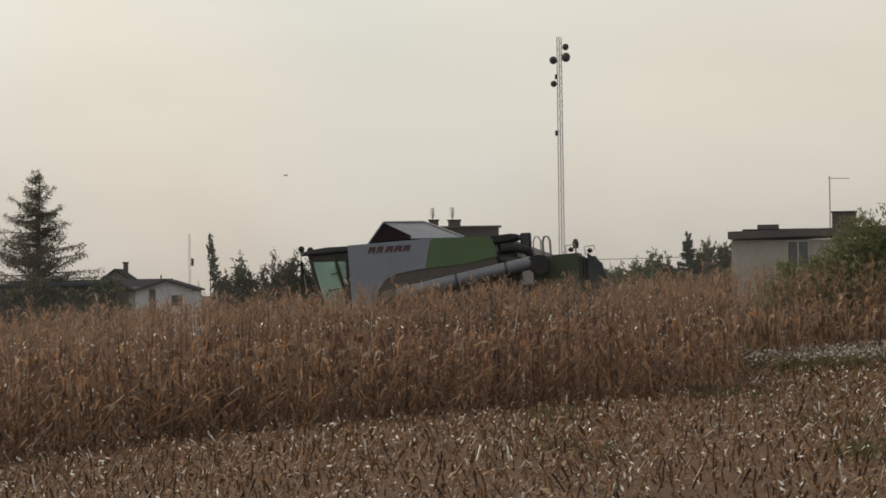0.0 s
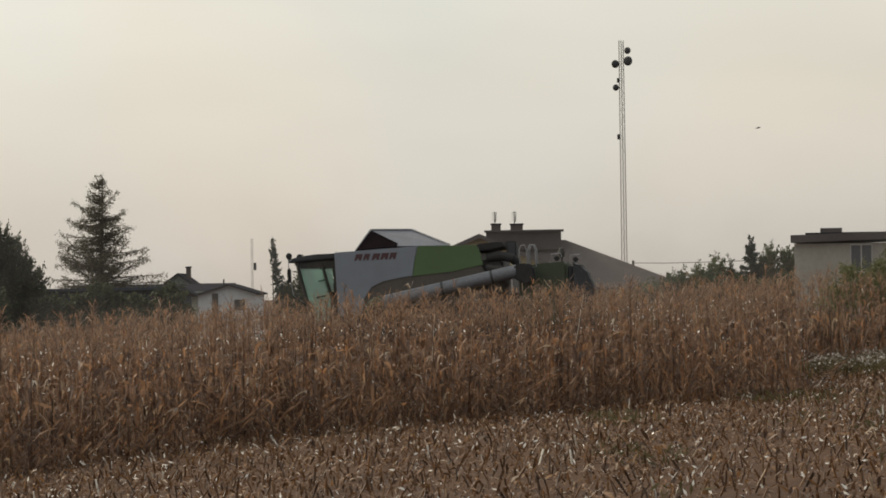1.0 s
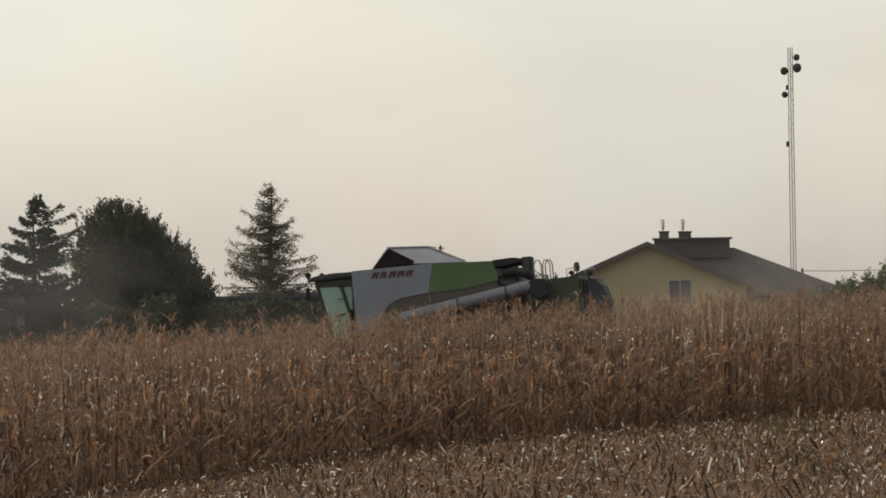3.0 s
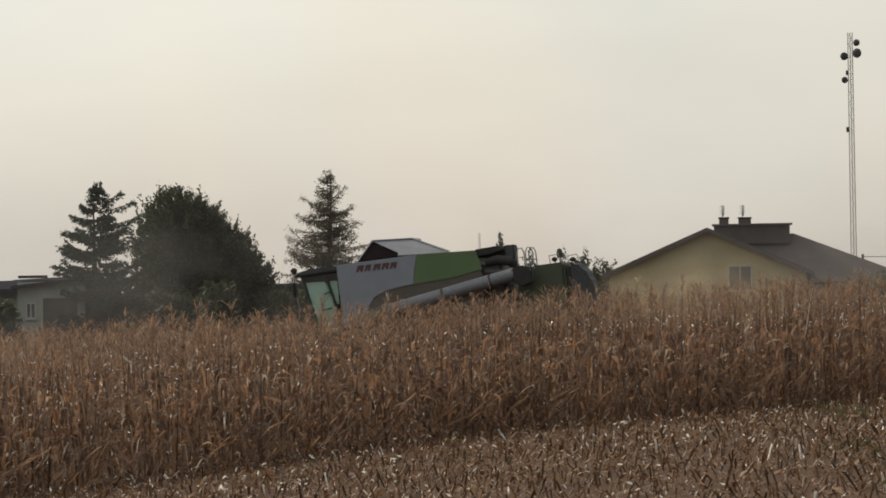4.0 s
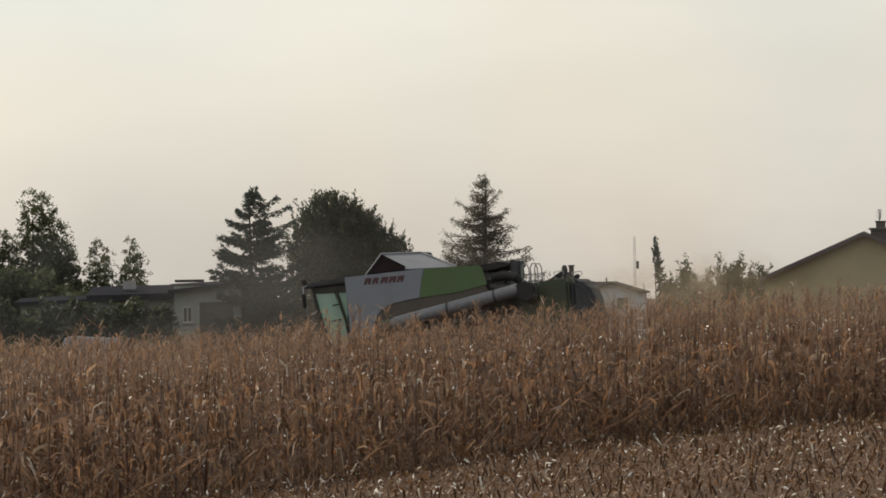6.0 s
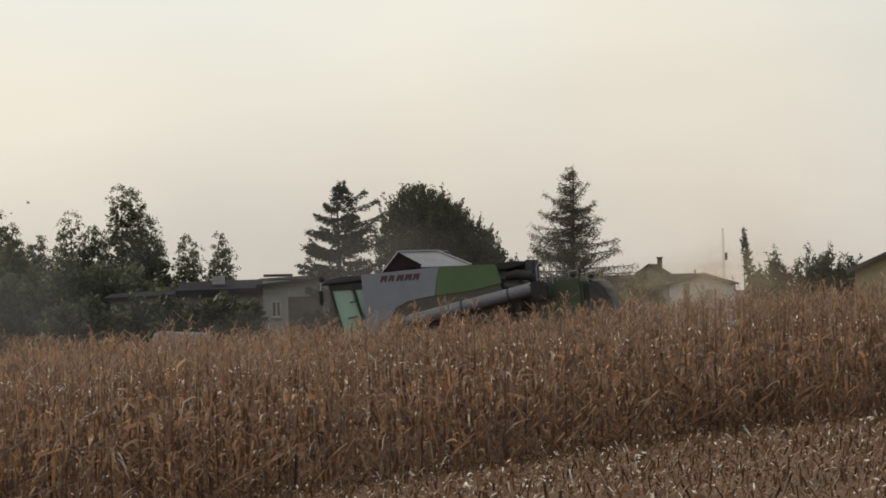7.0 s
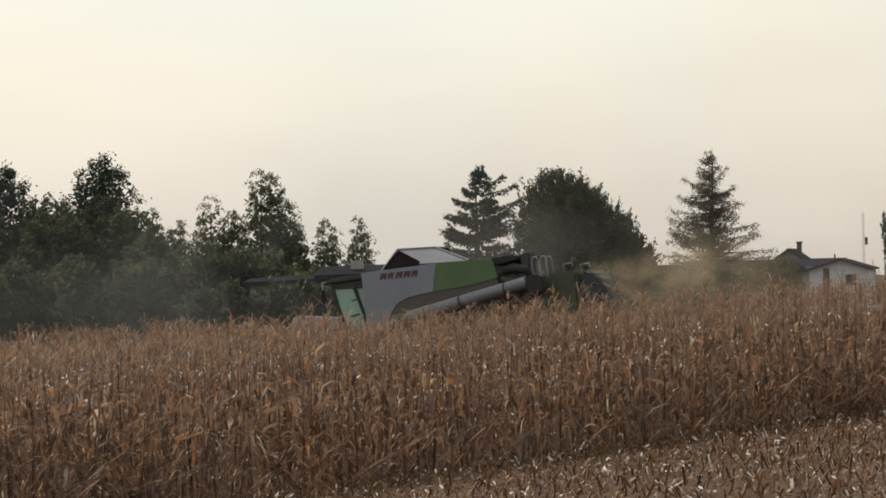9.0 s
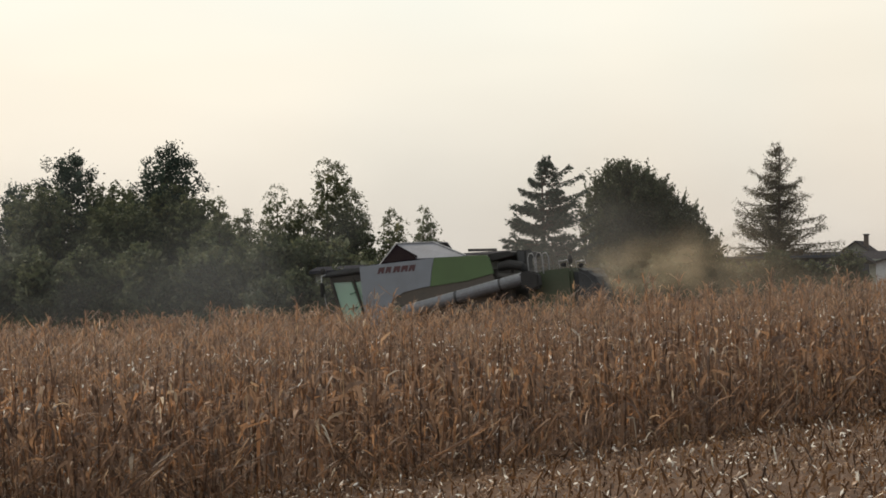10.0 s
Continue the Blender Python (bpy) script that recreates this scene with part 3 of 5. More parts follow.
# ---- combine harvester (local: +x forward, +y its left side, z up) ----
def combine_harvester():
    h = thing("combine_harvester", pose(-0.26, 82.48, 0, 0, 2.7, 175.5),
              "dusty green and silver combine harvester with raised grain tank cover", "combine harvester")
    part("chassis", boxes((-3.9, 2.3, -1.1, 1.1, 0.95, 2.5), (-4.3, -2.6, -1.25, 1.25, 1.3, 2.4), bevel=0.05), M["dark"], h, "dark dusty threshing body")
    part("grain_tank", boxes((-1.55, 2.14, -1.42, 1.42, 2.4, 3.68), bevel=0.04), M["dgreen"], h)
    for sy in (1, -1):
        y0, y1 = (1.43, 1.49) if sy > 0 else (-1.49, -1.43)
        fp = prism([(2.2, 3.77), (0.0, 3.84), (0.09, 3.5), (0.17, 3.07), (0.45, 3.04), (0.95, 2.96), (1.25, 2.82), (1.45, 2.55), (1.55, 2.1), (2.15, 2.1)], y0, y1, 0.008)
        pan = part("front_side_panel", fp, M["silver"], h, "silver-white side panel with red lettering")
        rp = prism([(-0.005, 3.84), (-1.52, 3.80), (-1.60, 3.70), (-1.70, 3.28), (-0.9, 3.13), (0.165, 3.06), (0.085, 3.5)], y0, y1, 0.008)
        part("rear_side_panel", rp, M["green"], h, "bright green side panel")
        lp = prism([(1.32, 2.86), (0.98, 3.02), (0.45, 3.12), (-0.9, 3.2), (-1.62, 3.33), (-1.8, 2.9), (-1.6, 2.3), (1.56, 2.3)], y0 * 0.985, y1 * 0.985, 0.006)
        part("lower_side_panel", lp, M["lower"], h, "dark dusty lower side panel")
        yb = 1.492 if sy > 0 else -1.498
        for k in range(5):                                    # lettering as slanted plain bars
            x = 1.68 - 0.228 * k
            lean = lambda px, pz: (px - (pz - 3.53) * 0.35, pz)
            w = (0.18, 0.15, 0.19, 0.19, 0.17)[k]
            bm = prism([lean(x, 3.53), lean(x, 3.70), lean(x - w, 3.70), lean(x - w, 3.53), lean(x - w * 0.7, 3.53), lean(x - w * 0.5, 3.60), lean(x - w * 0.3, 3.53)], yb, yb + 0.006)
            part("lettering", bm, M["red"], pan)
    part("tank_rim", boxes((-1.6, 2.08, 1.36, 1.44, 3.68, 3.76), (-1.6, 2.08, -1.44, -1.36, 3.68, 3.76), (2.12, 2.2, -1.36, 1.36, 3.6, 3.76), (-1.6, -1.52, -1.36, 1.36, 3.66, 3.8)), M["dark"], h)

    # cover: folded lids with dark cloth gussets at the front
    cov = part("tank_cover", boxes((-1.0, 1.45, -1.3, 1.3, 3.74, 3.80), bevel=0.01), M["dark"], h, "opened grain tank cover lids")

    def sheet(pts, thick=0.03):
        bm = bmesh.new()
        f = bm.faces.new([bm.verts.new(p) for p in pts])
        bm.normal_update()
        n = f.normal * thick
        r = bmesh.ops.extrude_face_region(bm, geom=[f])
        for v in r["geom"]:
            if isinstance(v, bmesh.types.BMVert):
                v.co += n
        bmesh.ops.recalc_face_normals(bm, faces=bm.faces)
        return bm

    part("lid", sheet([(1.07, 0.85, 4.33), (0.03, 0.65, 4.29), (-1.02, 1.15, 3.83), (0.34, 1.32, 3.87)]), M["tarp"], cov, "pale grey sheet lid")
    part("lid", sheet([(0.03, -0.55, 4.29), (1.07, -0.55, 4.33), (1.07, 0.85, 4.33), (0.03, 0.65, 4.29)]), M["tarp"], cov, "pale grey sheet lid")
    part("lid", sheet([(1.07, -0.55, 4.33), (0.03, -0.55, 4.29), (0.0, -1.32, 3.88), (0.34, -1.32, 3.90)]), M["tarp"], cov, "pale grey sheet lid")
    part("gusset", sheet([(1.07, 0.84, 4.31), (1.46, 1.2, 3.80), (0.36, 1.28, 3.84), (0.34, 1.28, 3.93)]), M["fabric"], cov, "dark tarpaulin gusset")
    part("gusset", sheet([(1.07, -0.54, 4.31), (1.46, -1.2, 3.80), (0.36, -1.28, 3.84), (0.34, -1.28, 3.93)]), M["fabric"], cov, "dark tarpaulin gusset")
    part("gusset", sheet([(1.09, 0.84, 4.32), (1.47, 1.2, 3.80), (1.47, -1.2, 3.80), (1.09, -0.54, 4.32)]), M["fabric"], cov, "dark tarpaulin gusset")
    part("cover_edge", tube(bmesh.new(), [(1.48, 1.22, 3.79), (1.09, 0.86, 4.35)], 0.02, 6), M["steel"], cov)
    cov.location.x += 0.2
    part("cover_ridge", tube(bmesh.new(), [(1.09, 0.86, 4.35), (0.03, 0.66, 4.31), (-1.03, 1.16, 3.85)], 0.018, 6), M["steel"], cov)

    # cab
    cab = part("cab", boxes((2.02, 2.14, -0.95, 0.95, 1.9, 3.6), (2.02, 3.0, -0.95, 0.95, 1.75, 2.0), bevel=0.03), M["dark"], h, "dark framed cab with tinted glass")
    roof = prism([(2.04, 3.62), (2.04, 3.76), (2.6, 3.76), (3.1, 3.71), (3.3, 3.63), (3.28, 3.56), (2.9, 3.58)], -1.05, 1.05, 0.04)
    part("cab_roof", roof, M["grey"], cab, "grey rounded cab roof")
    part("roof_lining", prism([(2.06, 3.38), (2.06, 3.60), (3.16, 3.56), (3.06, 3.40)], -0.96, 0.96, 0.02), M["dark"], cab)
    for y in (0.95, -0.95):
        part("door_pillar", tube(bmesh.new(), [(3.10, y, 3.56), (2.98, y, 3.0), (2.72, y, 1.9)], 0.05, 6), M["dark"], cab)
        part("door_pillar", tube(bmesh.new(), [(2.44, y, 3.5), (2.22, y, 2.6), (2.15, y, 1.95)], 0.04, 6), M["dark"], cab)
        dg = prism([(3.02, 3.40), (2.50, 3.40), (2.24, 2.5), (2.2, 2.0), (2.72, 2.0), (2.93, 2.8)], y * 0.97 - 0.008, y * 0.97 + 0.008)
        part("door_glass", dg, M["cabglass"], cab, "green-tinted door glass")
        part("rear_quarter_glass", prism([(2.38, 3.38), (2.16, 3.38), (2.16, 2.75), (2.22, 2.75)], y * 0.965 - 0.008, y * 0.965 + 0.008), M["cabglass"], cab, "green-tinted side glass")
        part("door_rail", tube(bmesh.new(), [(2.62, y * 1.02, 2.62), (2.35, y * 1.02, 2.66)], 0.018, 6), M["black"], cab)
        part("door_rail", tube(bmesh.new(), [(2.55, y * 1.02, 3.05), (2.36, y * 1.02, 3.08), (2.30, y * 1.02, 2.9)], 0.015, 6), M["black"], cab)
        m = part("mirror", boxes((3.24, 3.32, y * 1.25 - 0.11, y * 1.25 + 0.11, 3.02, 3.42), bevel=0.03), M["black"], cab, "black wing mirror on a bracket")
        part("mirror_arm", tube(bmesh.new(), [(3.2, y, 3.66), (3.30, y * 1.2, 3.6), (3.29, y * 1.25, 3.4), (3.2, y * 1.2, 2.7), (2.95, y, 2.5)], 0.016, 6), M["steel"], m)
        part("roof_lamp", wheel_mesh([(0.0, -0.04), (0.075, -0.04), (0.085, 0.03), (0.0, 0.05)], 12), M["black"], cab).location = (3.3, y * 1.02, 3.74)
        part("roof_lamp", boxes((3.24, 3.36, y * 0.8 - 0.09, y * 0.8 + 0.09, 3.56, 3.68), bevel=0.02), M["black"], cab)
    part("windscreen", prism([(3.10, 3.40), (3.12, 3.40), (2.98, 2.9), (2.74, 2.0), (2.72, 2.0), (2.96, 2.9)], -0.9, 0.9), M["cabglass"], cab, "green-tinted windscreen")
    part("seat", boxes((2.25, 2.36, -0.25, 0.25, 2.3, 3.0), (2.25, 2.7, -0.25, 0.25, 2.2, 2.32), bevel=0.04), M["black"], cab)
    part("steering_column", tube(bmesh.new(), [(2.75, 0, 2.0), (2.66, 0, 2.55)], 0.03, 6), M["black"], cab)
    part("steering_wheel", wheel_mesh([(0.15, -0.01), (0.19, -0.015), (0.2, 0.0), (0.19, 0.015), (0.15, 0.01)], 16), M["black"], cab).matrix_basis = pose(2.64, 0, 2.58, 65, 0, 90)
    part("cab_ladder", boxes((2.2, 2.24, 1.2, 1.24, 0.6, 2.0), (2.62, 2.66, 1.2, 1.24, 0.6, 2.0), *[(2.24, 2.62, 1.16, 1.26, 0.7 + 0.3 * k, 0.73 + 0.3 * k) for k in range(5)]), M["steel"], h)
    part("cab_platform", boxes((2.1, 2.8, 0.95, 1.45, 1.86, 1.92)), M["dark"], h)

    for o in [cab, *[k for k in h.children if k.name.startswith(("cab_ladder", "cab_platform"))]]:
        o.matrix_basis = Matrix.Translation((0.17, 0, 0))
    # engine deck
    deck = part("engine_deck", boxes((-2.2, -1.55, -1.3, 1.3, 2.5, 3.4), bevel=0.06), M["dark"], h, "dark engine bay with pipes")
    part("engine_cover", prism([(-1.54, 3.82), (-2.1, 3.86), (-2.24, 3.83), (-2.24, 3.72), (-1.9, 3.66), (-1.54, 3.62)], -1.35, 1.40, 0.02), M["black"], deck, "black engine cover edge")
    part("intake_duct", tube(bmesh.new(), [(-1.8, 1.28, 3.45), (-2.1, 1.32, 3.5), (-2.45, 1.3, 3.42), (-2.6, 1.2, 3.25)], [0.12, 0.13, 0.13, 0.10], 12), M["black"], deck)
    part("exhaust_can", tube(bmesh.new(), [(-1.75, 1.32, 3.2), (-2.4, 1.32, 3.12)], 0.09, 12), M["dark"], deck)
    scr = part("air_screen_box", boxes((-2.56, -2.30, 0.55, 1.2, 3.35, 3.86), bevel=0.02), M["black"], deck, "framed air intake box")
    part("screen_mesh", boxes((-2.53, -2.33, 1.2, 1.215, 3.54, 3.83)), M["grey"], scr)
    part("deck_floor", boxes((-3.2, -2.3, -1.2, 1.2, 2.9, 3.0), bevel=0.02), M["dark"], deck)
    for x, yy in ((-2.72, 1.3), (-2.95, 1.3), (-2.95, 0.7)):
        part("handrail", tube(bmesh.new(), [(x + 0.07, yy, 2.95), (x + 0.08, yy, 3.62), (x + 0.03, yy, 3.74), (x - 0.06, yy, 3.74), (x - 0.11, yy, 3.62), (x - 0.12, yy, 2.95)], 0.018, 6), M["steel"], deck)

    # unloading auger along the left side, spout to the rear
    aug = part("unloading_auger", tube(bmesh.new(), [(1.15, 1.62, 2.37), (-1.0, 1.66, 2.77), (-2.58, 1.68, 3.06)], [0.16, 0.165, 0.165], 16), M["auger"], h, "silver unloading auger tube folded along the side")
    part("auger_joint", tube(bmesh.new(), [(1.3, 1.45, 2.1), (1.2, 1.6, 2.36), (0.95, 1.62, 2.43)], [0.2, 0.2, 0.18], 12), M["dgreen"], aug)
    part("auger_rib", tube(bmesh.new(), [(0.9, 1.63, 2.585), (-2.56, 1.69, 3.225)], 0.014, 6), M["steel"], aug)
    for x in (-0.6, -1.9):
        part("auger_band", tube(bmesh.new(), [(x, 1.66, 2.696 + (-0.6 - x) * 0.185), (x - 0.06, 1.66, 2.707 + (-0.6 - x) * 0.185)], 0.178, 16), M["grey"], aug)
    part("spout", prism([(-2.52, 3.24), (-2.85, 3.27), (-3.05, 3.18), (-3.08, 2.8), (-2.8, 2.68), (-2.52, 2.88)], 1.5, 1.86, 0.05), M["black"], aug, "black rubber auger spout")

    # rear hood
    hood = part("rear_hood", prism([(-2.6, 3.1), (-3.0, 3.24), (-3.88, 3.27), (-3.89, 1.6), (-2.6, 1.5)], -1.36, 1.36, 0.08), M["dgreen"], h, "dusty dark green straw hood")
    tail = prism([(-3.9, 3.27), (-4.12, 3.23), (-4.28, 3.1), (-4.42, 2.85), (-4.54, 2.4), (-4.56, 1.5), (-3.9, 1.45)], -1.3, 1.3, 0.12)
    for v in tail.verts:
        v.co.y *= 1.0 - 0.7 * min(1, max(0, (-3.9 - v.co.x) / 0.66)) ** 1.3
    part("hood_tail", tail, M["grey"], hood, "grey rounded hood tail")
    part("chopper", boxes((-4.6, -3.7, -1.2, 1.2, 0.9, 1.5), bevel=0.05), M["dark"], hood)
    for x, z in ((-3.58, 3.27), (-4.07, 3.22)):
        lamp = part("work_lamp", boxes((x - 0.09, x + 0.05, 1.02, 1.2, z + 0.03, z + 0.15), bevel=0.03), M["black"], hood, "black work lamp on a bracket")
        part("lamp_guard", tube(bmesh.new(), [(x + 0.1, 1.1, z - 0.03), (x + 0.12, 1.1, z + 0.2), (x - 0.13, 1.1, z + 0.22), (x - 0.15, 1.1, z + 0.12)], 0.014, 6), M["steel"], lamp)
    bea = part("beacon", wheel_mesh([(0.0, -0.13), (0.07, -0.13), (0.085, 0.0), (0.06, 0.1), (0.0, 0.13)], 12), M["dark"], hood)
    bea.matrix_basis = pose(-3.72, 0.9, 3.52, 90, 0, 0)
    part("beacon_stem", tube(bmesh.new(), [(-3.72, 0.9, 3.24), (-3.72, 0.9, 3.42)], 0.02, 6), M["black"], hood)

    # running gear
    wheels = []
    for x, y, r, w in ((1.55, 1.25, 0.95, 0.65), (1.55, -1.25, 0.95, 0.65), (-2.9, 1.2, 0.65, 0.45), (-2.9, -1.2, 0.65, 0.45)):
        hw = w / 2
        e = new("wheel")
        e.parent, e.empty_display_size = h, 0.2
        bm = wheel_mesh([(r * 0.58, -hw), (r * 0.9, -hw), (r, -hw * 0.7), (r, hw * 0.7), (r * 0.9, hw), (r * 0.58, hw)], 30)
        for k in range(18):
            a = TAU * k / 18
            b2 = bmesh.ops.create_cube(bm, size=1)["verts"]
            for v in b2:
                q = Vector((v.co.x * r * 0.1 + r * 1.02, v.co.y * w * 0.9, v.co.z * r * 0.09))
                v.co = (q.x * math.cos(a) - q.z * math.sin(a), q.y, q.x * math.sin(a) + q.z * math.cos(a))
        part("tyre", bm, M["black"], e)
        part("rim", wheel_mesh([(0.0, -hw * 0.3), (r * 0.2, -hw * 0.35), (r * 0.45, -hw * 0.2), (r * 0.6, -hw * 0.9), (r * 0.6, hw * 0.9), (r * 0.45, hw * 0.2), (r * 0.2, hw * 0.35), (0.0, hw * 0.3)], 24), M["steel"], e)
        e.location = (x, y, r)
        wheels.append((e, x, y, r))
    part("feeder_house", prism([(2.9, 1.5), (4.1, 0.95), (4.1, 0.4), (3.2, 0.7), (2.2, 1.0), (2.2, 1.7)], -0.7, 0.7, 0.04), M["dark"], h)
    head = part("corn_header", boxes((4.05, 4.7, -2.25, 2.25, 0.35, 0.95), bevel=0.05), M["dgreen"], h, "green six-row corn header")
    for k in range(7):
        y = -2.25 + 0.75 * k
        part("snout", prism([(4.6, 0.9), (5.4, 0.6), (6.1, 0.18), (6.0, 0.12), (4.6, 0.3)], y - 0.14, y + 0.14, 0.05), M["green"], head)
    return h, wheels


COMBINE_OB, WHEELS = combine_harvester()


# ---- trees ----
def twig_leaves(rng, S, D, L, per, size, sag=0.0, aspect=2.0, spread=0.04, along=0.6):
    """Leaves strewn along twigs (starts, directions, lengths): arrays of vertices and faces."""
    n = len(S)
    t = rng.uniform(0.05, 1.0, (n, per))
    P = S[:, None] + D[:, None] * (L[:, None] * t)[..., None]
    P[..., 2] -= sag * L[:, None] * t ** 2
    P = (P + rng.normal(0, spread, P.shape)).reshape(-1, 3)
    d = along * np.repeat(D, per, 0) + (1 - along) * rng.normal(0, 0.9, P.shape)
    d[:, 2] -= sag * 0.7 * t.ravel()
    d /= np.linalg.norm(d, axis=1)[:, None]
    u = np.cross(d, rng.normal(size=P.shape))
    u /= np.linalg.norm(u, axis=1)[:, None]
    s = size * rng.uniform(0.6, 1.35, len(P))[:, None]
    a, b = d * s * aspect / 2, u * s / 2
    v = np.stack([P - a, P + b, P + a, P - b], 1).reshape(-1, 3)
    return v, np.arange(4 * len(P)).reshape(-1, 4)


def dome(s):
    return np.sqrt(1 - np.clip((s - 0.3) / 0.7, 0, 1) ** 2.3) * np.minimum(1, 0.78 + 0.7 * s)


def spire(s):
    return (1 - s) ** 0.72 * np.minimum(1, 0.62 + 2.2 * s) * 1.1


def crown_twigs(rng, h, half, base, n, shape, up=0.6, out=0.6, length=0.4, rough=0.16, low=0.5):
    """Twigs that fill an uneven crown of the given shape; low: how far the foot is fuller than the top."""
    s = rng.uniform(0, 1, 6 * n)
    s = s[rng.uniform(size=len(s)) < (shape(s) * 0.75 + 0.2) * (1 - low * s)][:n]
    m = len(s)
    a, ph = rng.uniform(0, TAU, m), rng.uniform(0, TAU, 4)
    wave = (np.sin(3 * a + ph[0] + 4 * s) + np.sin(5 * a + ph[1] - 9 * s) + np.sin(2 * a + ph[2] + 15 * s) + np.sin(7 * a + ph[3] + 25 * s)) / 2
    r = half * shape(s) * (1 + rough * wave) * rng.uniform(0.08, 1.0, m) ** 0.5
    S = np.stack([r * np.cos(a), r * np.sin(a), base + s * (h - base - 0.5 * length) + 0.25 * rough * half * np.sin(4 * a + ph[1] + 7 * s)], 1)
    D = np.stack([np.cos(a) * out, np.sin(a) * out, np.full(m, up)], 1) + rng.normal(0, 0.35, (m, 3))
    D /= np.linalg.norm(D, axis=1)[:, None]
    S[:, 2] = np.maximum(S[:, 2], 0.15)
    return S, D, length * rng.uniform(0.5, 1.3, m)


def plant(name, at, label, mat, twigs, per, size, seed, trunk=0.15, sag=0.0, aspect=2.0, spread=0.04, along=0.6, limbs=30, boughs=(), group="", tall=None, core=2):
    """A tree or bush: a trunk with its limbs, and a crown of leaves on twigs."""
    rng = np.random.default_rng(seed)
    S, D, L = twigs
    x, y = at
    bush = any(w in name for w in ("bush", "hedge", "shrub"))
    t = thing(name, Matrix.Translation((x, y, float(ground_z(x)))), label, "bush" if bush else "tree", group)
    top = tall or float(np.percentile(S[:, 2], 99))
    bm = bmesh.new()
    bend = rng.normal(0, 0.012, 2) * top
    tube(bm, [(bend[0] * s, bend[1] * s, -0.1 + s * top) for s in (0, 0.3, 0.6, 1)], [trunk, trunk * 0.75, trunk * 0.45, trunk * 0.1], 7)
    for i in rng.choice(len(S), min(limbs, len(S)), replace=False):
        p, q = S[i], math.hypot(S[i][0], S[i][1])
        zb = min(max(0.2, p[2] - 0.8 * q - 0.2), top * 0.85)
        r0 = max(0.012, trunk * 0.35 * (1 - zb / (top + 0.1)))
        tip = p + D[i] * L[i]
        tube(bm, [(0, 0, zb), (p[0] * 0.5, p[1] * 0.5, (zb + p[2]) / 2), tuple(p), tuple(tip)], [r0, r0 * 0.6, r0 * 0.3, r0 * 0.12], 4, False)
    for pts in boughs:
        r0 = trunk * 0.22
        tube(bm, pts, [r0, r0 * 0.7, r0 * 0.45, r0 * 0.2], 4, False)
    part("trunk", bm, M["bark"], t)
    v, f = twig_leaves(rng, S, D, L, per, size, sag, aspect, spread, along)
    if core:                                                  # larger sprays deep in the crown
        w, g = twig_leaves(rng, S * (0.66, 0.66, 0.9), D, L, core, size * 2.6, sag, aspect, spread * 2, 0.4)
        v, f = np.concatenate([v, w]), np.concatenate([f, g + len(v)])
    part("crown", raw_mesh("crown", v, f, mat), None, t)
    return t


def bough_twigs(rng, rows, gap, side, hang, fore=0.6):
    """rows of (height at the stem, bearing, reach, dip, lift): curved boughs with twigs to both sides."""
    S, D, L, B = [], [], [], []
    for z, a, r, dip, lift in rows:
        f, w = np.array([math.cos(a), math.sin(a), 0]), np.array([-math.sin(a), math.cos(a), 0])
        at = lambda u: f * r * u + np.array([0, 0, z - dip * r * u + lift * r * u * u])
        B.append([tuple(at(u)) for u in (0, 0.35, 0.7, 1.0)])
        for i in range(max(3, int(r / gap))):
            u = (i + rng.uniform(0.3, 1)) / max(3, int(r / gap))
            slope = np.array([0, 0, -dip + 2 * lift * u])
            for sg in (-1, 1):
                d = f * fore + w * sg * rng.uniform(0.3, 0.9) + slope * fore + np.array([0, 0, -hang * rng.uniform(0.4, 1.3)])
                S.append(at(u))
                D.append(d / np.linalg.norm(d))
                L.append((side * (1.05 - 0.75 * u) + 0.06) * rng.uniform(0.6, 1.25))
        S.append(at(0.9))
        tip = f + np.array([0, 0, -dip + 2 * lift])
        D.append(tip / np.linalg.norm(tip))
        L.append(0.12 * r + 0.1)
    return (np.array(S), np.array(D), np.array(L)), B


def gz(x):
    return float(ground_z(x))


def conifer_rows(rng, h, low, n, reach, dip, lift, wild=0.1):
    """Boughs all the way up the stem, none quite like the next."""
    z = low + (h - 0.2 - low) * rng.uniform(0, 1, n) ** 1.15
    return [(q, TAU * 0.382 * k + rng.uniform(-0.5, 0.5), reach(h - q) * rng.uniform(0.5, 1.12), dip + rng.normal(0, wild), lift + rng.normal(0, wild)) for k, q in enumerate(z)]


